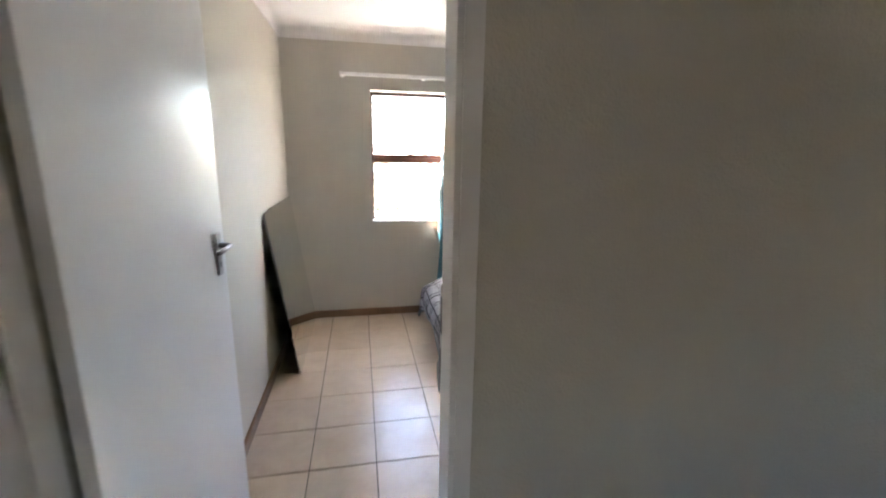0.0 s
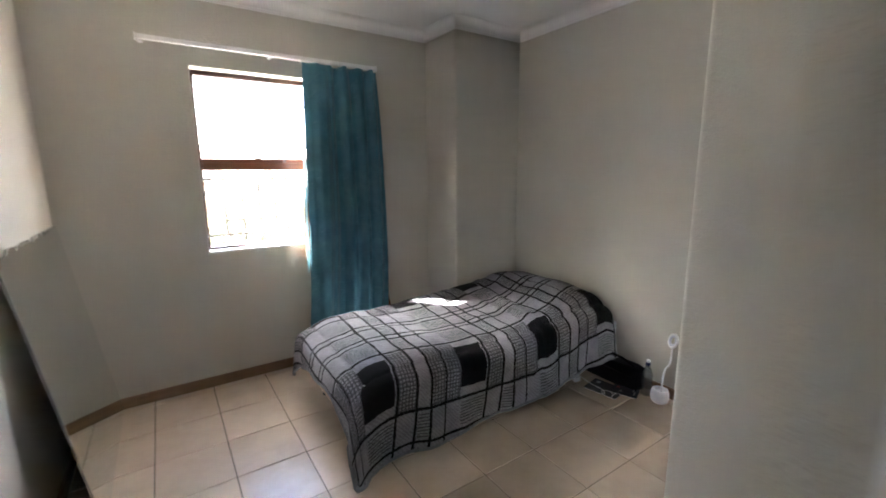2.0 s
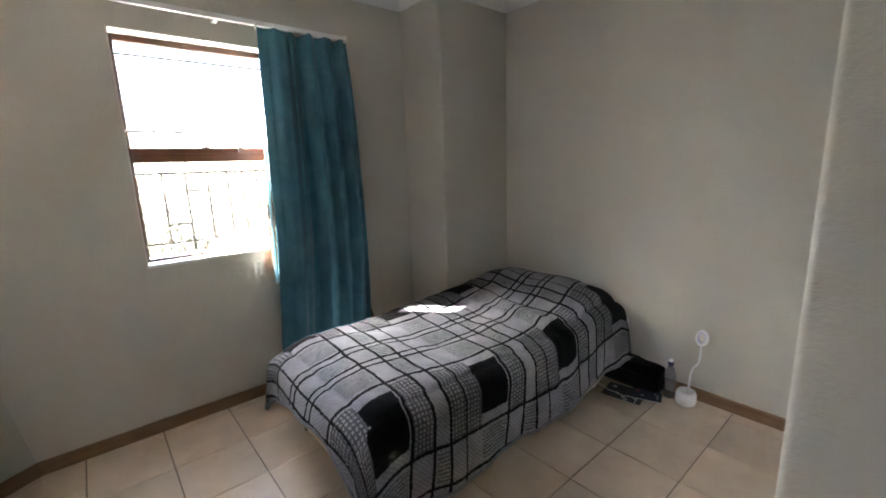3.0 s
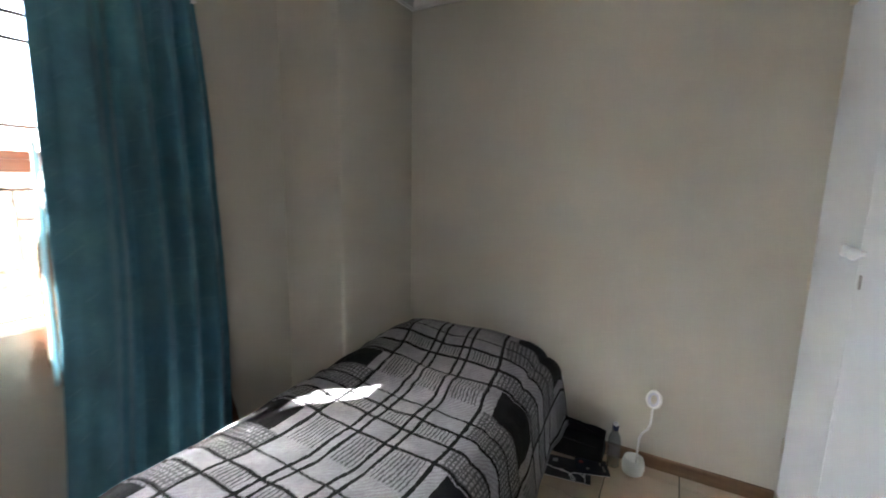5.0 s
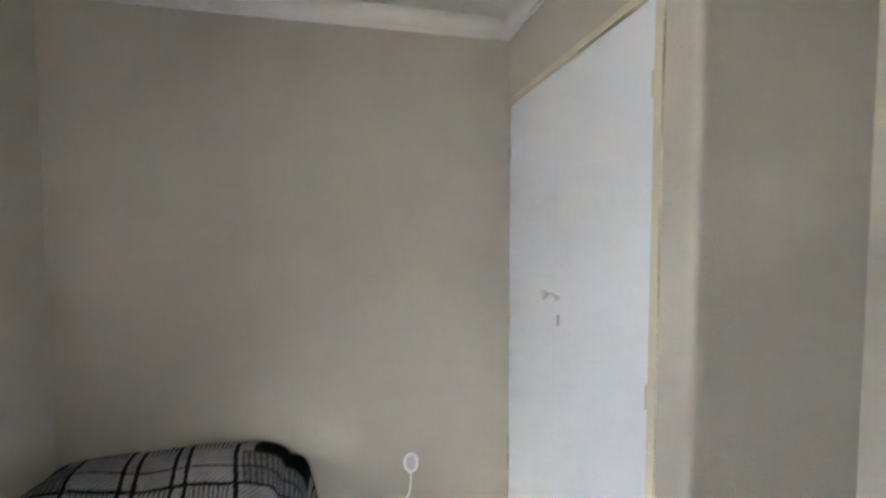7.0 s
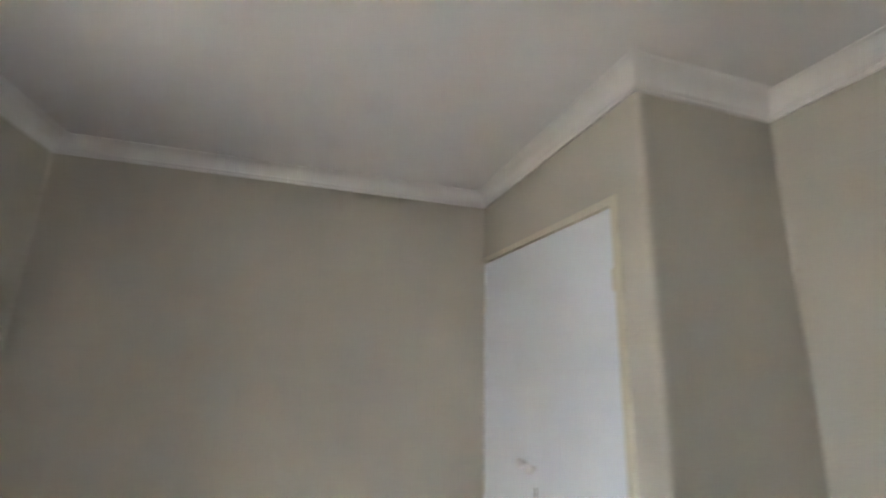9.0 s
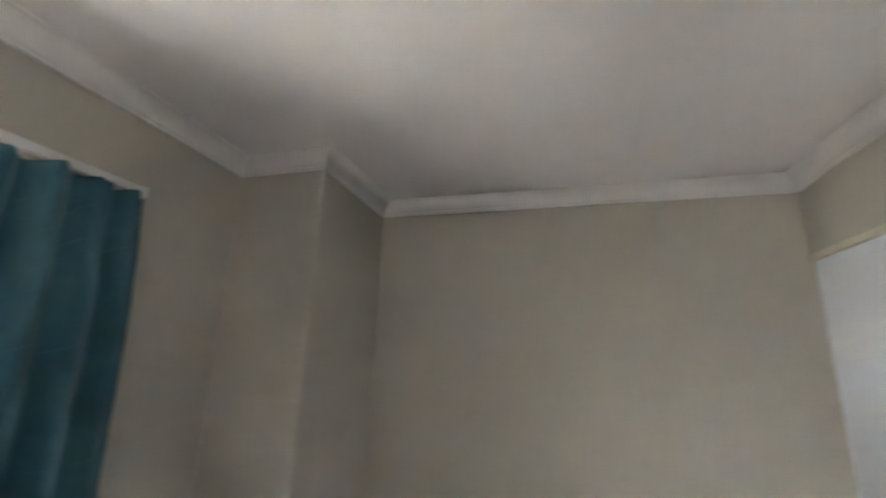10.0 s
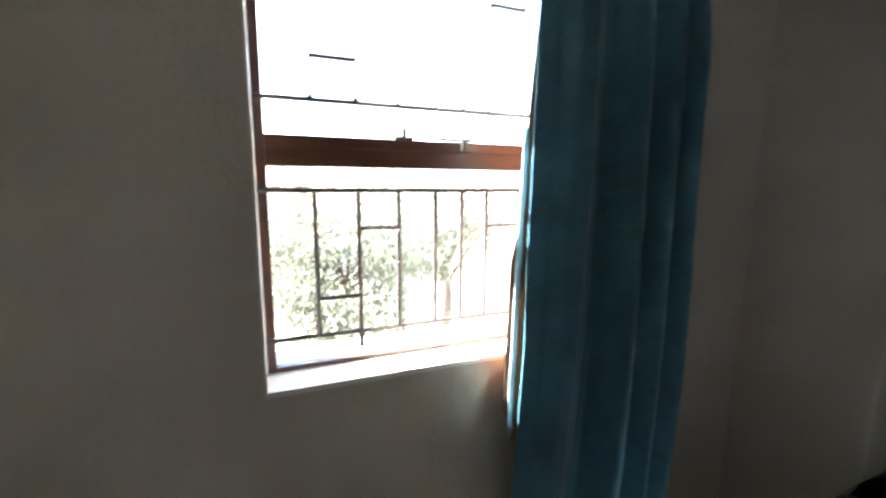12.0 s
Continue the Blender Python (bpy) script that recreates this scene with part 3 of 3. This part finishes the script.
# ---- cupboard ----
cup = thing("built_in_cupboard", "white two-door built-in cupboard with a cream frame", "cupboard")
part("frame", boxes((CX0, CX0 + 0.03, CY - 0.06, CY + 0.008, 0.0, CZ1), (CX0 + 0.03, RX, CY - 0.06, CY + 0.008, CZ1 - 0.028, CZ1), bevel=0.003), M_TRIM, cup, "cream painted timber frame")
part("plinth", boxes((CX0 + 0.03, RX - 0.002, CY - 0.06, CY - 0.03, 0.0, 0.06), bevel=0.002), M_TRIM, cup)
SEAM = 2.246
for x0, x1, kx, hx in ((CX0 + 0.033, SEAM - 0.0006, SEAM - 0.038, CX0 + 0.036), (SEAM + 0.0006, RX - 0.004, SEAM + 0.038, RX - 0.008)):
    d = part("door", boxes((x0, x1, CY - 0.025, CY - 0.004, 0.065, CZ1 - 0.0315), bevel=0.002), M_CUP, cup)
    kn = lathe([(0.009, 0.0), (0.009, 0.012), (0.015, 0.017), (0.021, 0.027), (0.019, 0.037), (0.01, 0.042)], seg=16)
    bmesh.ops.transform(kn, matrix=Matrix.Translation((kx, CY - 0.004, 1.252)) @ Matrix.Rotation(radians(-90), 4, "X"), verts=kn.verts)
    part("knob", kn, M_WHITE, d, "round white knob", smooth=True)
    for z in (0.3, 1.06, 1.91):
        part("hinge", boxes((hx - 0.006, hx + 0.012, CY - 0.006, CY + 0.002, z - 0.035, z + 0.035), bevel=0.002), M_BRASS, d)
    if kx < SEAM:
        part("keyhole", boxes((kx - 0.008, kx + 0.008, CY - 0.0045, CY - 0.001, 1.14, 1.185), bevel=0.002), M_LOCK, d, "small metal lock plate")

# ---- leaning mirror ----
mir = thing("leaning_mirror", "frameless mirror sheet leaning on the wall, rough top edge", "mirror")
MB, MT = Vector((-0.168, 0)), Vector((-0.332, 1.158))


def mirror_sheet(off, thick):
    bm = bmesh.new()
    lean = Vector((MT.x - MB.x, 0, MT.y)).normalized()
    nrm = Vector((lean.z, 0, -lean.x))
    k = 40
    y0, y1 = -0.68, 0.375
    tall = math.hypot(MT.x - MB.x, MT.y)
    for i in range(k):
        vs = []
        for y in (y0 + (y1 - y0) * i / k, y0 + (y1 - y0) * (i + 1) / k):
            f = (y - y0) / (y1 - y0)
            h = tall - 0.012 * max(0, noise.noise(Vector((y * 9, 3.1, 0)))) - 0.018 * (noise.noise(Vector((y * 26, 0.4, 2))) > 0.15) - 0.03 * (f < 0.07) * (1 - f / 0.07)
            foot = Vector((MB.x, y, 0.004)) + nrm * off
            vs.append((foot, foot + lean * h))
        (a, c), (e, g) = vs
        q = [a, e, g, c]
        front = [bm.verts.new(v + nrm * thick) for v in q]
        back = [bm.verts.new(v) for v in q]
        bm.faces.new(front)
        bm.faces.new(back[::-1])
        for j in range(4):
            if (j == 1 and i < k - 1) or (j == 3 and i > 0):
                continue
            bm.faces.new((front[j], back[j], back[(j + 1) % 4], front[(j + 1) % 4]))
    bmesh.ops.remove_doubles(bm, verts=bm.verts, dist=1e-5)
    return bm


part("glass", mirror_sheet(0.004, 0.004), M_MIRROR, mir)
# dark strip that stands for the far edge and the shading beside it
part("edge_shade_strip", tube([(MB.x + 0.004, 0.377, 0.006), (MT.x + 0.004, 0.377, MT.y - 0.02)], 0.0045, 6), M_BACK, mir, "thin dark strip for the far edge and its shade")
part("backing", mirror_sheet(0.0, 0.0035), M_BACK, mir, "black backing board")

# ---- bed ----
BX0, BX1, BY0, BY1, BZ = 0.84, 2.70, -0.985, -0.045, 0.49
bed = thing("bed", "single bed with mattress on a tan base, head against the wall", "bed")
part("base", boxes((BX0 + 0.03, BX1, BY0 + 0.03, BY1 - 0.02, 0.10, 0.27), bevel=0.015), M_BASE, bed)
part("mattress", boxes((BX0 + 0.02, BX1, BY0 + 0.02, BY1 - 0.02, 0.272, 0.44), bevel=0.04, seg=3), M_MATT, bed)
for x in (BX0 + 0.1, BX1 - 0.1):
    for y in (BY0 + 0.1, BY1 - 0.1):
        part("leg", lathe([(0.024, 0.0), (0.024, 0.04), (0.03, 0.1)], (x, y, 0), 12), M_SLOT, bed)


def lerp_table(table, x):
    for (a, p), (c, q) in zip(table, table[1:]):
        if x <= c:
            f = max(0.0, (x - a) / (c - a))
            f = f * f * (3 - 2 * f)
            return p + (q - p) * f
    return table[-1][1]


SPINE = [(0.0, 0.0), (0.25, 0.012), (0.7, 0.006), (1.05, -0.004), (1.3, 0.02), (1.6, 0.118), (1.75, 0.125), (1.86, 0.07)]


FAR_RISE = [(0.0, 0.3), (0.5, 0.35), (0.9, 0.75), (1.2, 1.0), (1.5, 0.6), (1.86, 0.1)]


def blanket_point(s, t):
    """Cloth coordinate to place: s from the foot edge, t from the near edge; below zero it hangs."""
    L, W = BX1 - BX0, BY1 - BY0
    x, y = BX0 + min(max(s, 0), L), BY0 + min(max(t, 0), W)
    f = (y - BY0) / W
    crown = lerp_table(SPINE, x - BX0)
    z = BZ + crown * (0.5 + 0.5 * math.sin(math.pi * min(1, max(0, f))) ** 0.6)
    z += 0.06 * lerp_table(FAR_RISE, x - BX0) * lerp_table([(0.5, 0.0), (0.88, 1.0)], f)
    z += 0.018 * noise.noise(Vector((x * 3.2, y * 4, 1.5))) + 0.008 * noise.noise(Vector((x * 9, y * 10, 4)))
    z += 0.014 * math.exp(-((s - 1.28 - 0.25 * (t - 0.45)) / 0.035) ** 2) + 0.010 * math.exp(-((s - 1.16 + 0.2 * (t - 0.45)) / 0.03) ** 2)
    ds, dn, df = max(0, -s), max(0, -t), max(0, t - W)
    over = Vector((-ds, -dn if dn else df))
    d = over.length
    edge = min(x - BX0, 0.2) / 0.2 if ds == 0 else 0
    side = min(min(y - BY0, BY1 - y), 0.16) / 0.16 if dn == 0 and df == 0 else 0
    z -= 0.04 * (1 - edge) ** 2 + 0.035 * (1 - side) ** 2
    if d > 0:
        out = over / d
        r = 0.085
        bend = min(d, r * 1.45)
        a = bend / r
        corner = 2 * abs(out.x * out.y)
        flare = 0.13 + 0.10 * corner + 0.12 * noise.noise(Vector((x * 2.6, y * 2.6, 9)))
        drop = max(0, d - r * 1.45)
        along = x if dn or df else y
        ripple = (0.016 * math.sin(7.5 * along + 2.4 * noise.noise(Vector((x * 1.7, y * 1.7, 0)))) + 0.01 * noise.noise(Vector((x * 9, y * 9, d * 5)))) * min(1, drop * 4)
        horiz = r * math.sin(a) - 0.035 + flare * drop + ripple
        x += out.x * horiz
        y += out.y * horiz
        z -= r * (1 - math.cos(a)) + drop * 0.975
    else:
        x += 0.035 * (1 - edge) ** 4
        y += 0.035 * (1 - side) ** 4 * (1 if f < 0.5 else -1)
    return Vector((x, y, max(z, 0.016)))


def near_hang(s):
    return 0.428 + 0.018 * math.sin(4.2 * s) - 0.06 * max(0, s - 1.2)


SKEW = [(-0.3, 0.1), (0.2, 0.06), (0.6, 0.0), (1.1, 0.0), (1.4, 0.04), (1.75, 0.1), (1.9, 0.1)]


def drawn(s, t):
    """The weave at a place of the cloth, which lies a little askew on the bed."""
    return s + 0.17 * max(0, 0.05 - t), t - lerp_table(SKEW, s) * lerp_table([(-0.1, 0.45), (0.2, 1.0)], t)


def blanket_grid(nu=150, nv=110):
    bm = bmesh.new()
    uvl = bm.loops.layers.uv.new("UVMap")
    L, W = BX1 - BX0, BY1 - BY0
    grid = []
    for i in range(nu + 1):
        u = i / nu
        row = []
        for j in range(nv + 1):
            v = j / nv
            s_foot = -lerp_table(((0.0, 0.30), (0.24, 0.29), (0.44, 0.18), (0.62, 0.2), (0.76, 0.27), (0.88, 0.31), (1.0, 0.27)), v)
            s = s_foot + (L - s_foot) * u
            t0, t1 = -near_hang(max(s, 0)), W + 0.24
            t = t0 + (t1 - t0) * v
            row.append((bm.verts.new(blanket_point(s, t)), (s, t)))
        grid.append(row)
    for i in range(nu):
        for j in range(nv):
            q = (grid[i][j], grid[i + 1][j], grid[i + 1][j + 1], grid[i][j + 1])
            f = bm.faces.new([c[0] for c in q])
            for lp, c in zip(f.loops, q):
                lp[uvl].uv = drawn(*c[1])
    hem = [g[0][0].co.copy() for g in grid[::-1]] + [c[0].co.copy() for c in grid[0][1:]]
    return bm, hem


bk, hem_line = blanket_grid()
blanket = part("tartan_blanket", bk, M_PLAID, smooth=True)
tagged(blanket, "grey, white and black tartan fleece blanket spread over the bed", "blanket")
so = blanket.modifiers.new("thickness", "SOLIDIFY")
so.thickness, so.offset = 0.012, 0.0
part("hem", tube(hem_line[::2], 0.011, 8), M_HEM, blanket, "plain grey stitched hem", smooth=True)

# ---- floor things ----
lamp = thing("desk_lamp", "white gooseneck ring lamp standing on the floor", "lamp")
LXY = (2.632, -1.44)
pot = lathe([(0.036, 0.0), (0.048, 0.01), (0.0535, 0.035), (0.052, 0.065), (0.046, 0.085), (0.041, 0.086), (0.036, 0.07), (0.03, 0.066)], (*LXY, 0.0), 28)
part("base", pot, M_WHITE, lamp, smooth=True)
neck_pts = [(LXY[0] - 0.012, LXY[1] - 0.012, 0.066), (LXY[0] - 0.012, LXY[1] - 0.014, 0.15), (LXY[0] - 0.01, LXY[1] - 0.016, 0.20), (2.618, -1.468, 0.24), (2.61, -1.49, 0.27), (2.606, -1.50, 0.31), (2.605, -1.502, 0.388)]
nk = []
for i in range(len(neck_pts) - 1):
    a, c = Vector(neck_pts[i]), Vector(neck_pts[i + 1])
    nk += [a.lerp(c, k / 4) for k in range(4)]
nk.append(Vector(neck_pts[-1]))
part("neck", tube(nk, 0.0052, 8), M_WHITE, lamp, smooth=True)
toward = (Vector((0.4, -0.75, 1.1)) - Vector((2.605, -1.503, 0.43))).normalized()
ring_m = Matrix.Translation((2.605, -1.503, 0.432)) @ toward.to_track_quat("Z", "Y").to_matrix().to_4x4()
rg = tube([(0.030 * math.cos(q), 0.038 * math.sin(q), 0) for q in (2 * math.pi * j / 28 for j in range(28))], 0.0075, 10, closed=True)
bmesh.ops.transform(rg, matrix=ring_m, verts=rg.verts)
part("ring", rg, M_WHITE, lamp, smooth=True)
fc = tube([(0.021 * math.cos(q), 0.029 * math.sin(q), 0) for q in (2 * math.pi * j / 28 for j in range(28))], 0.007, 8, closed=True)
bmesh.ops.transform(fc, matrix=ring_m, verts=fc.verts)
part("diffuser", fc, M_RING, lamp, "pale lilac ring diffuser", smooth=True)

bottle = thing("water_bottle", "clear plastic bottle with a dark blue cap, nearly empty", "bottle")
part("body", lathe([(0.02, 0.002), (0.031, 0.004), (0.033, 0.014), (0.031, 0.03), (0.033, 0.04), (0.0315, 0.075), (0.033, 0.08), (0.0315, 0.11), (0.033, 0.125), (0.031, 0.15), (0.022, 0.178), (0.013, 0.195), (0.012, 0.205)], (2.645, -1.343, 0), 20), M_PET, bottle, smooth=True)
part("cap", lathe([(0.0155, 0.203), (0.0155, 0.222), (0.014, 0.225)], (2.645, -1.343, 0), 16), M_CAP, bottle)
part("spout", lathe([(0.012, 0.2255), (0.0125, 0.236), (0.009, 0.24)], (2.645, -1.343, 0), 14), M_WHITE, bottle, "white pull cap")

bag = thing("black_bag", "soft black zipped bag lying against the wall", "bag")
bb = boxes((2.6, 2.718, -1.295, -0.90, 0.0, 0.145))
bmesh.ops.subdivide_edges(bb, edges=bb.edges[:], cuts=7, use_grid_fill=True)
for v in bb.verts:
    c = Vector((2.659, -1.0975, 0.0))
    f = abs(v.co.y - c.y) / 0.198
    v.co.x = c.x + (v.co.x - c.x) * (1 - 0.16 * (v.co.z / 0.145) ** 2 - 0.15 * f ** 3)
    v.co.z *= 1.08 - 0.09 * f ** 4 + 0.05 * math.sin(8 * v.co.y)
    v.co += 0.006 * Vector((noise.noise(v.co * 14), noise.noise(v.co * 14 + Vector((4, 0, 0))), 0))
    v.co.z = max(0.002, v.co.z)
part("body", bb, M_BLACK, bag, smooth=True)
part("strap", tube([(2.655, -0.98, 0.142), (2.645, -1.02, 0.178), (2.635, -1.09, 0.198), (2.635, -1.17, 0.192), (2.64, -1.235, 0.165), (2.65, -1.272, 0.13)], 0.008, 8), M_BLACK, bag, smooth=True)
part("zip", tube([(2.61, -1.255, 0.092), (2.605, -1.1, 0.1), (2.61, -0.95, 0.094)], 0.004, 6), M_SLOT, bag)


def magazine(cx, cy, w, h, turn, z, cover, label):
    ob = thing("magazine", label, "magazine", "papers on the floor")
    part("pages", boxes((-w / 2 + 0.002, w / 2 - 0.002, -h / 2 + 0.002, h / 2 - 0.002, 0.0005, 0.0045)), M_WHITE, ob, "white page edges")
    part("cover", boxes((-w / 2, w / 2, -h / 2, h / 2, 0.0047, 0.0056)), cover, ob)
    for k, (bx, by, bw, bh) in enumerate(((-0.25, -0.38, 0.36, 0.05), (0.1, -0.3, 0.5, 0.035), (0.2, 0.25, 0.16, 0.12), (-0.2, 0.1, 0.12, 0.09))):
        part("print", boxes((bx * w, (bx + bw) * w, by * h, (by + bh) * h, 0.0057, 0.006)), M_PRINT if k != 2 else (M_RED if cover is M_MAGB else M_PRINT), ob)
    ob.matrix_world = pose(cx, cy, z, 0, 0, turn)
    return ob


magazine(2.49, -1.15, 0.17, 0.22, 9, 0.0, M_MAG, "black glossy leaflet lying on the tiles by the bed")
magazine(2.555, -1.255, 0.12, 0.16, 20, 0.0065, M_MAGB, "navy glossy leaflet half under the bag")
cable = tagged(part("charging_cable", tube([Vector((2.42, -0.96, 0.06)).lerp(Vector((2.45, -1.08, 0.012)), k / 5) for k in range(6)]
    + [(2.455, -1.12, 0.012), (2.45, -1.16, 0.011), (2.43, -1.19, 0.011), (2.415, -1.2, 0.011), (2.41, -1.185, 0.012), (2.43, -1.165, 0.014), (2.46, -1.18, 0.012), (2.47, -1.21, 0.012), (2.45, -1.24, 0.012), (2.42, -1.245, 0.011)], 0.0022, 6), M_WHITE, smooth=True),
    "thin white charging cable curled on the leaflet", "cable")
tagged(part("charger_block", boxes((2.40, 2.45, -0.985, -0.955, 0.0, 0.03), bevel=0.004), M_WHITE), "small white charger block under the bed's edge", "charger")

socket = thing("wall_socket", "white plastic wall socket beside the bed", "socket", kind="structure")
part("plate", boxes((RX - 0.01, RX, -1.045, -0.945, 0.285, 0.385), bevel=0.003), M_WHITE, socket)
part("rocker", boxes((RX - 0.016, RX - 0.0095, -1.03, -1.01, 0.345, 0.372), bevel=0.002), M_WHITE, socket)

# ---- outdoors, one floor up ----
GZ = -2.9
structure("ground", boxes((-400, 400, -400, 600, GZ - 0.3, GZ)), M_GROUND, "dry grass and earth below the window", "ground")
structure("pavement", boxes((-14, 14, 1.2, 6.5, GZ, GZ + 0.06)), M_PAVE, "pale sunlit paving below the window", "pavement")


def house(x, y, w, d, h, roof_h, turn):
    ob = thing("house", "brown brick house with a grey tiled gable roof", "house")
    part("wall", boxes((-w / 2, w / 2, 0, d, 0, h)), M_BRICK, ob)
    bm = bmesh.new()
    o = 0.5
    v = [bm.verts.new(c) for c in ((-w / 2 - o, -o, h), (w / 2 + o, -o, h), (w / 2 + o, d + o, h), (-w / 2 - o, d + o, h), (-w / 2 - o, d / 2, h + roof_h), (w / 2 + o, d / 2, h + roof_h))]
    for q in ((0, 1, 5, 4), (2, 3, 4, 5), (0, 4, 3), (1, 2, 5), (0, 3, 2, 1)):
        bm.faces.new([v[i] for i in q])
    part("roof", bm, M_ROOF, ob)
    for k in range(4):
        cx = -w / 2 + (k + 0.5) * w / 4
        for z in ((0.6, 1.7), (2.95, 3.85)):
            if z[1] > h:
                continue
            win = part("window", boxes((cx - 0.65, cx + 0.65, -0.05, 0.02, z[0], z[1])), M_CORN, ob)
            for q in (-1, 1):
                part("pane", boxes((cx + (q - 1) * 0.3 + 0.03, cx + (q + 1) * 0.3 - 0.03, -0.06, -0.051, z[0] + 0.08, z[1] - 0.08)), M_GLASS, win)
    ob.matrix_world = pose(x, y, GZ, 0, 0, turn)
    return ob


house(-4.7, 21, 14, 8, 4.15, 1.6, 0)


def tree(x, y, h, spread, seed):
    ob = thing("tree", "leafy green tree outside the window", "tree")
    rnd = random.Random(seed)
    part("trunk", tube([(0, 0, 0), (0.05, 0.02, h * 0.25), (-0.04, 0.05, h * 0.5)], [0.16, 0.13, 0.09], 9), M_BARK, ob, smooth=True)
    tips = []
    for k in range(9):
        q = 2 * math.pi * k / 9 + rnd.uniform(-0.3, 0.3)
        r = spread * rnd.uniform(0.4, 0.8)
        tip = Vector((math.cos(q) * r, math.sin(q) * r, h * rnd.uniform(0.45, 0.93)))
        b0 = Vector((0, 0.04, h * rnd.uniform(0.3, 0.5)))
        part("limb", tube([b0, b0.lerp(tip, 0.5) + Vector((0, 0, 0.12)), tip], [0.06, 0.04, 0.015], 6), M_BARK, ob, smooth=True)
        tips += [tip, b0.lerp(tip, 0.7)]
    verts, faces = [], []
    for tip in tips:
        for k in range(170):
            c = tip + Vector((rnd.gauss(0, 1), rnd.gauss(0, 1), rnd.gauss(0, 0.8))) * spread * 0.2
            a = Euler((rnd.uniform(0, 6.3), rnd.uniform(0, 6.3), rnd.uniform(0, 6.3))).to_matrix()
            s = rnd.uniform(0.05, 0.1)
            i = len(verts)
            verts += [tuple(c + a @ Vector(p) * s) for p in ((-1, 0, 0), (0, -0.45, 0.1), (1, 0, 0), (0, 0.45, 0.1))]
            faces.append((i, i + 1, i + 2, i + 3))
    me = bpy.data.meshes.new("crown")
    me.from_pydata(verts, [], faces)
    me.materials.append(M_LEAF)
    cr = new("crown", me)
    cr.parent = ob
    ob.matrix_world = pose(x, y, GZ)
    return ob


tree(1.9, 8.5, 4.5, 2.1, 3)
tree(0.2, 9.6, 4.2, 1.9, 8)
tree(3.6, 10.2, 4.5, 2.0, 5)
tree(1.6, 7.4, 3.0, 1.5, 11)
tree(5.1, 10.4, 4.3, 1.7, 14)

# ---- floor and its tiles ----
floor = structure("floor", boxes((HALL_W, HALL_E, HALL_S, NY + 0.1, -0.12, -0.0035)), M_GROUT, "beige ceramic tiled floor with dark grout", "floor")
tile_cache = {}


def tile_mesh(w, d):
    key = (round(w, 3), round(d, 3))
    if key not in tile_cache:
        bm = bmesh.new()
        g = 0.0027
        e = 0.0003
        lo = [bm.verts.new(p) for p in ((g, g, -0.004), (w - g, g, -0.004), (w - g, d - g, -0.004), (g, d - g, -0.004))]
        hi = [bm.verts.new(p) for p in ((g + e, g + e, 0), (w - g - e, g + e, 0), (w - g - e, d - g - e, 0), (g + e, d - g - e, 0))]
        bm.faces.new(hi)
        for j in range(4):
            bm.faces.new((lo[j], lo[(j + 1) % 4], hi[(j + 1) % 4], hi[j]))
        tile_cache[key] = mesh_of("tile", bm, M_TILE)
    return tile_cache[key]


def lay_tiles(x0, x1, y0, y1):
    for i in range(math.floor(x0 / T), math.ceil(x1 / T)):
        for j in range(math.floor(y0 / T), math.ceil(y1 / T)):
            a, c = max(x0, i * T), min(x1, (i + 1) * T)
            e, g = max(y0, j * T), min(y1, (j + 1) * T)
            if c - a < 0.012 or g - e < 0.012:
                continue
            ob = new("tile", tile_mesh(c - a, g - e))
            ob.parent = floor
            ob.matrix_world = pose(a, e, 0)


lay_tiles(LX, RX, CY, NY)
lay_tiles(LX, VX, DN, CY)
lay_tiles(JL, JR, DS, DF)
lay_tiles(LX, DRX, DF, DN)
lay_tiles(-0.66, 1.32, HALL_S, DS)
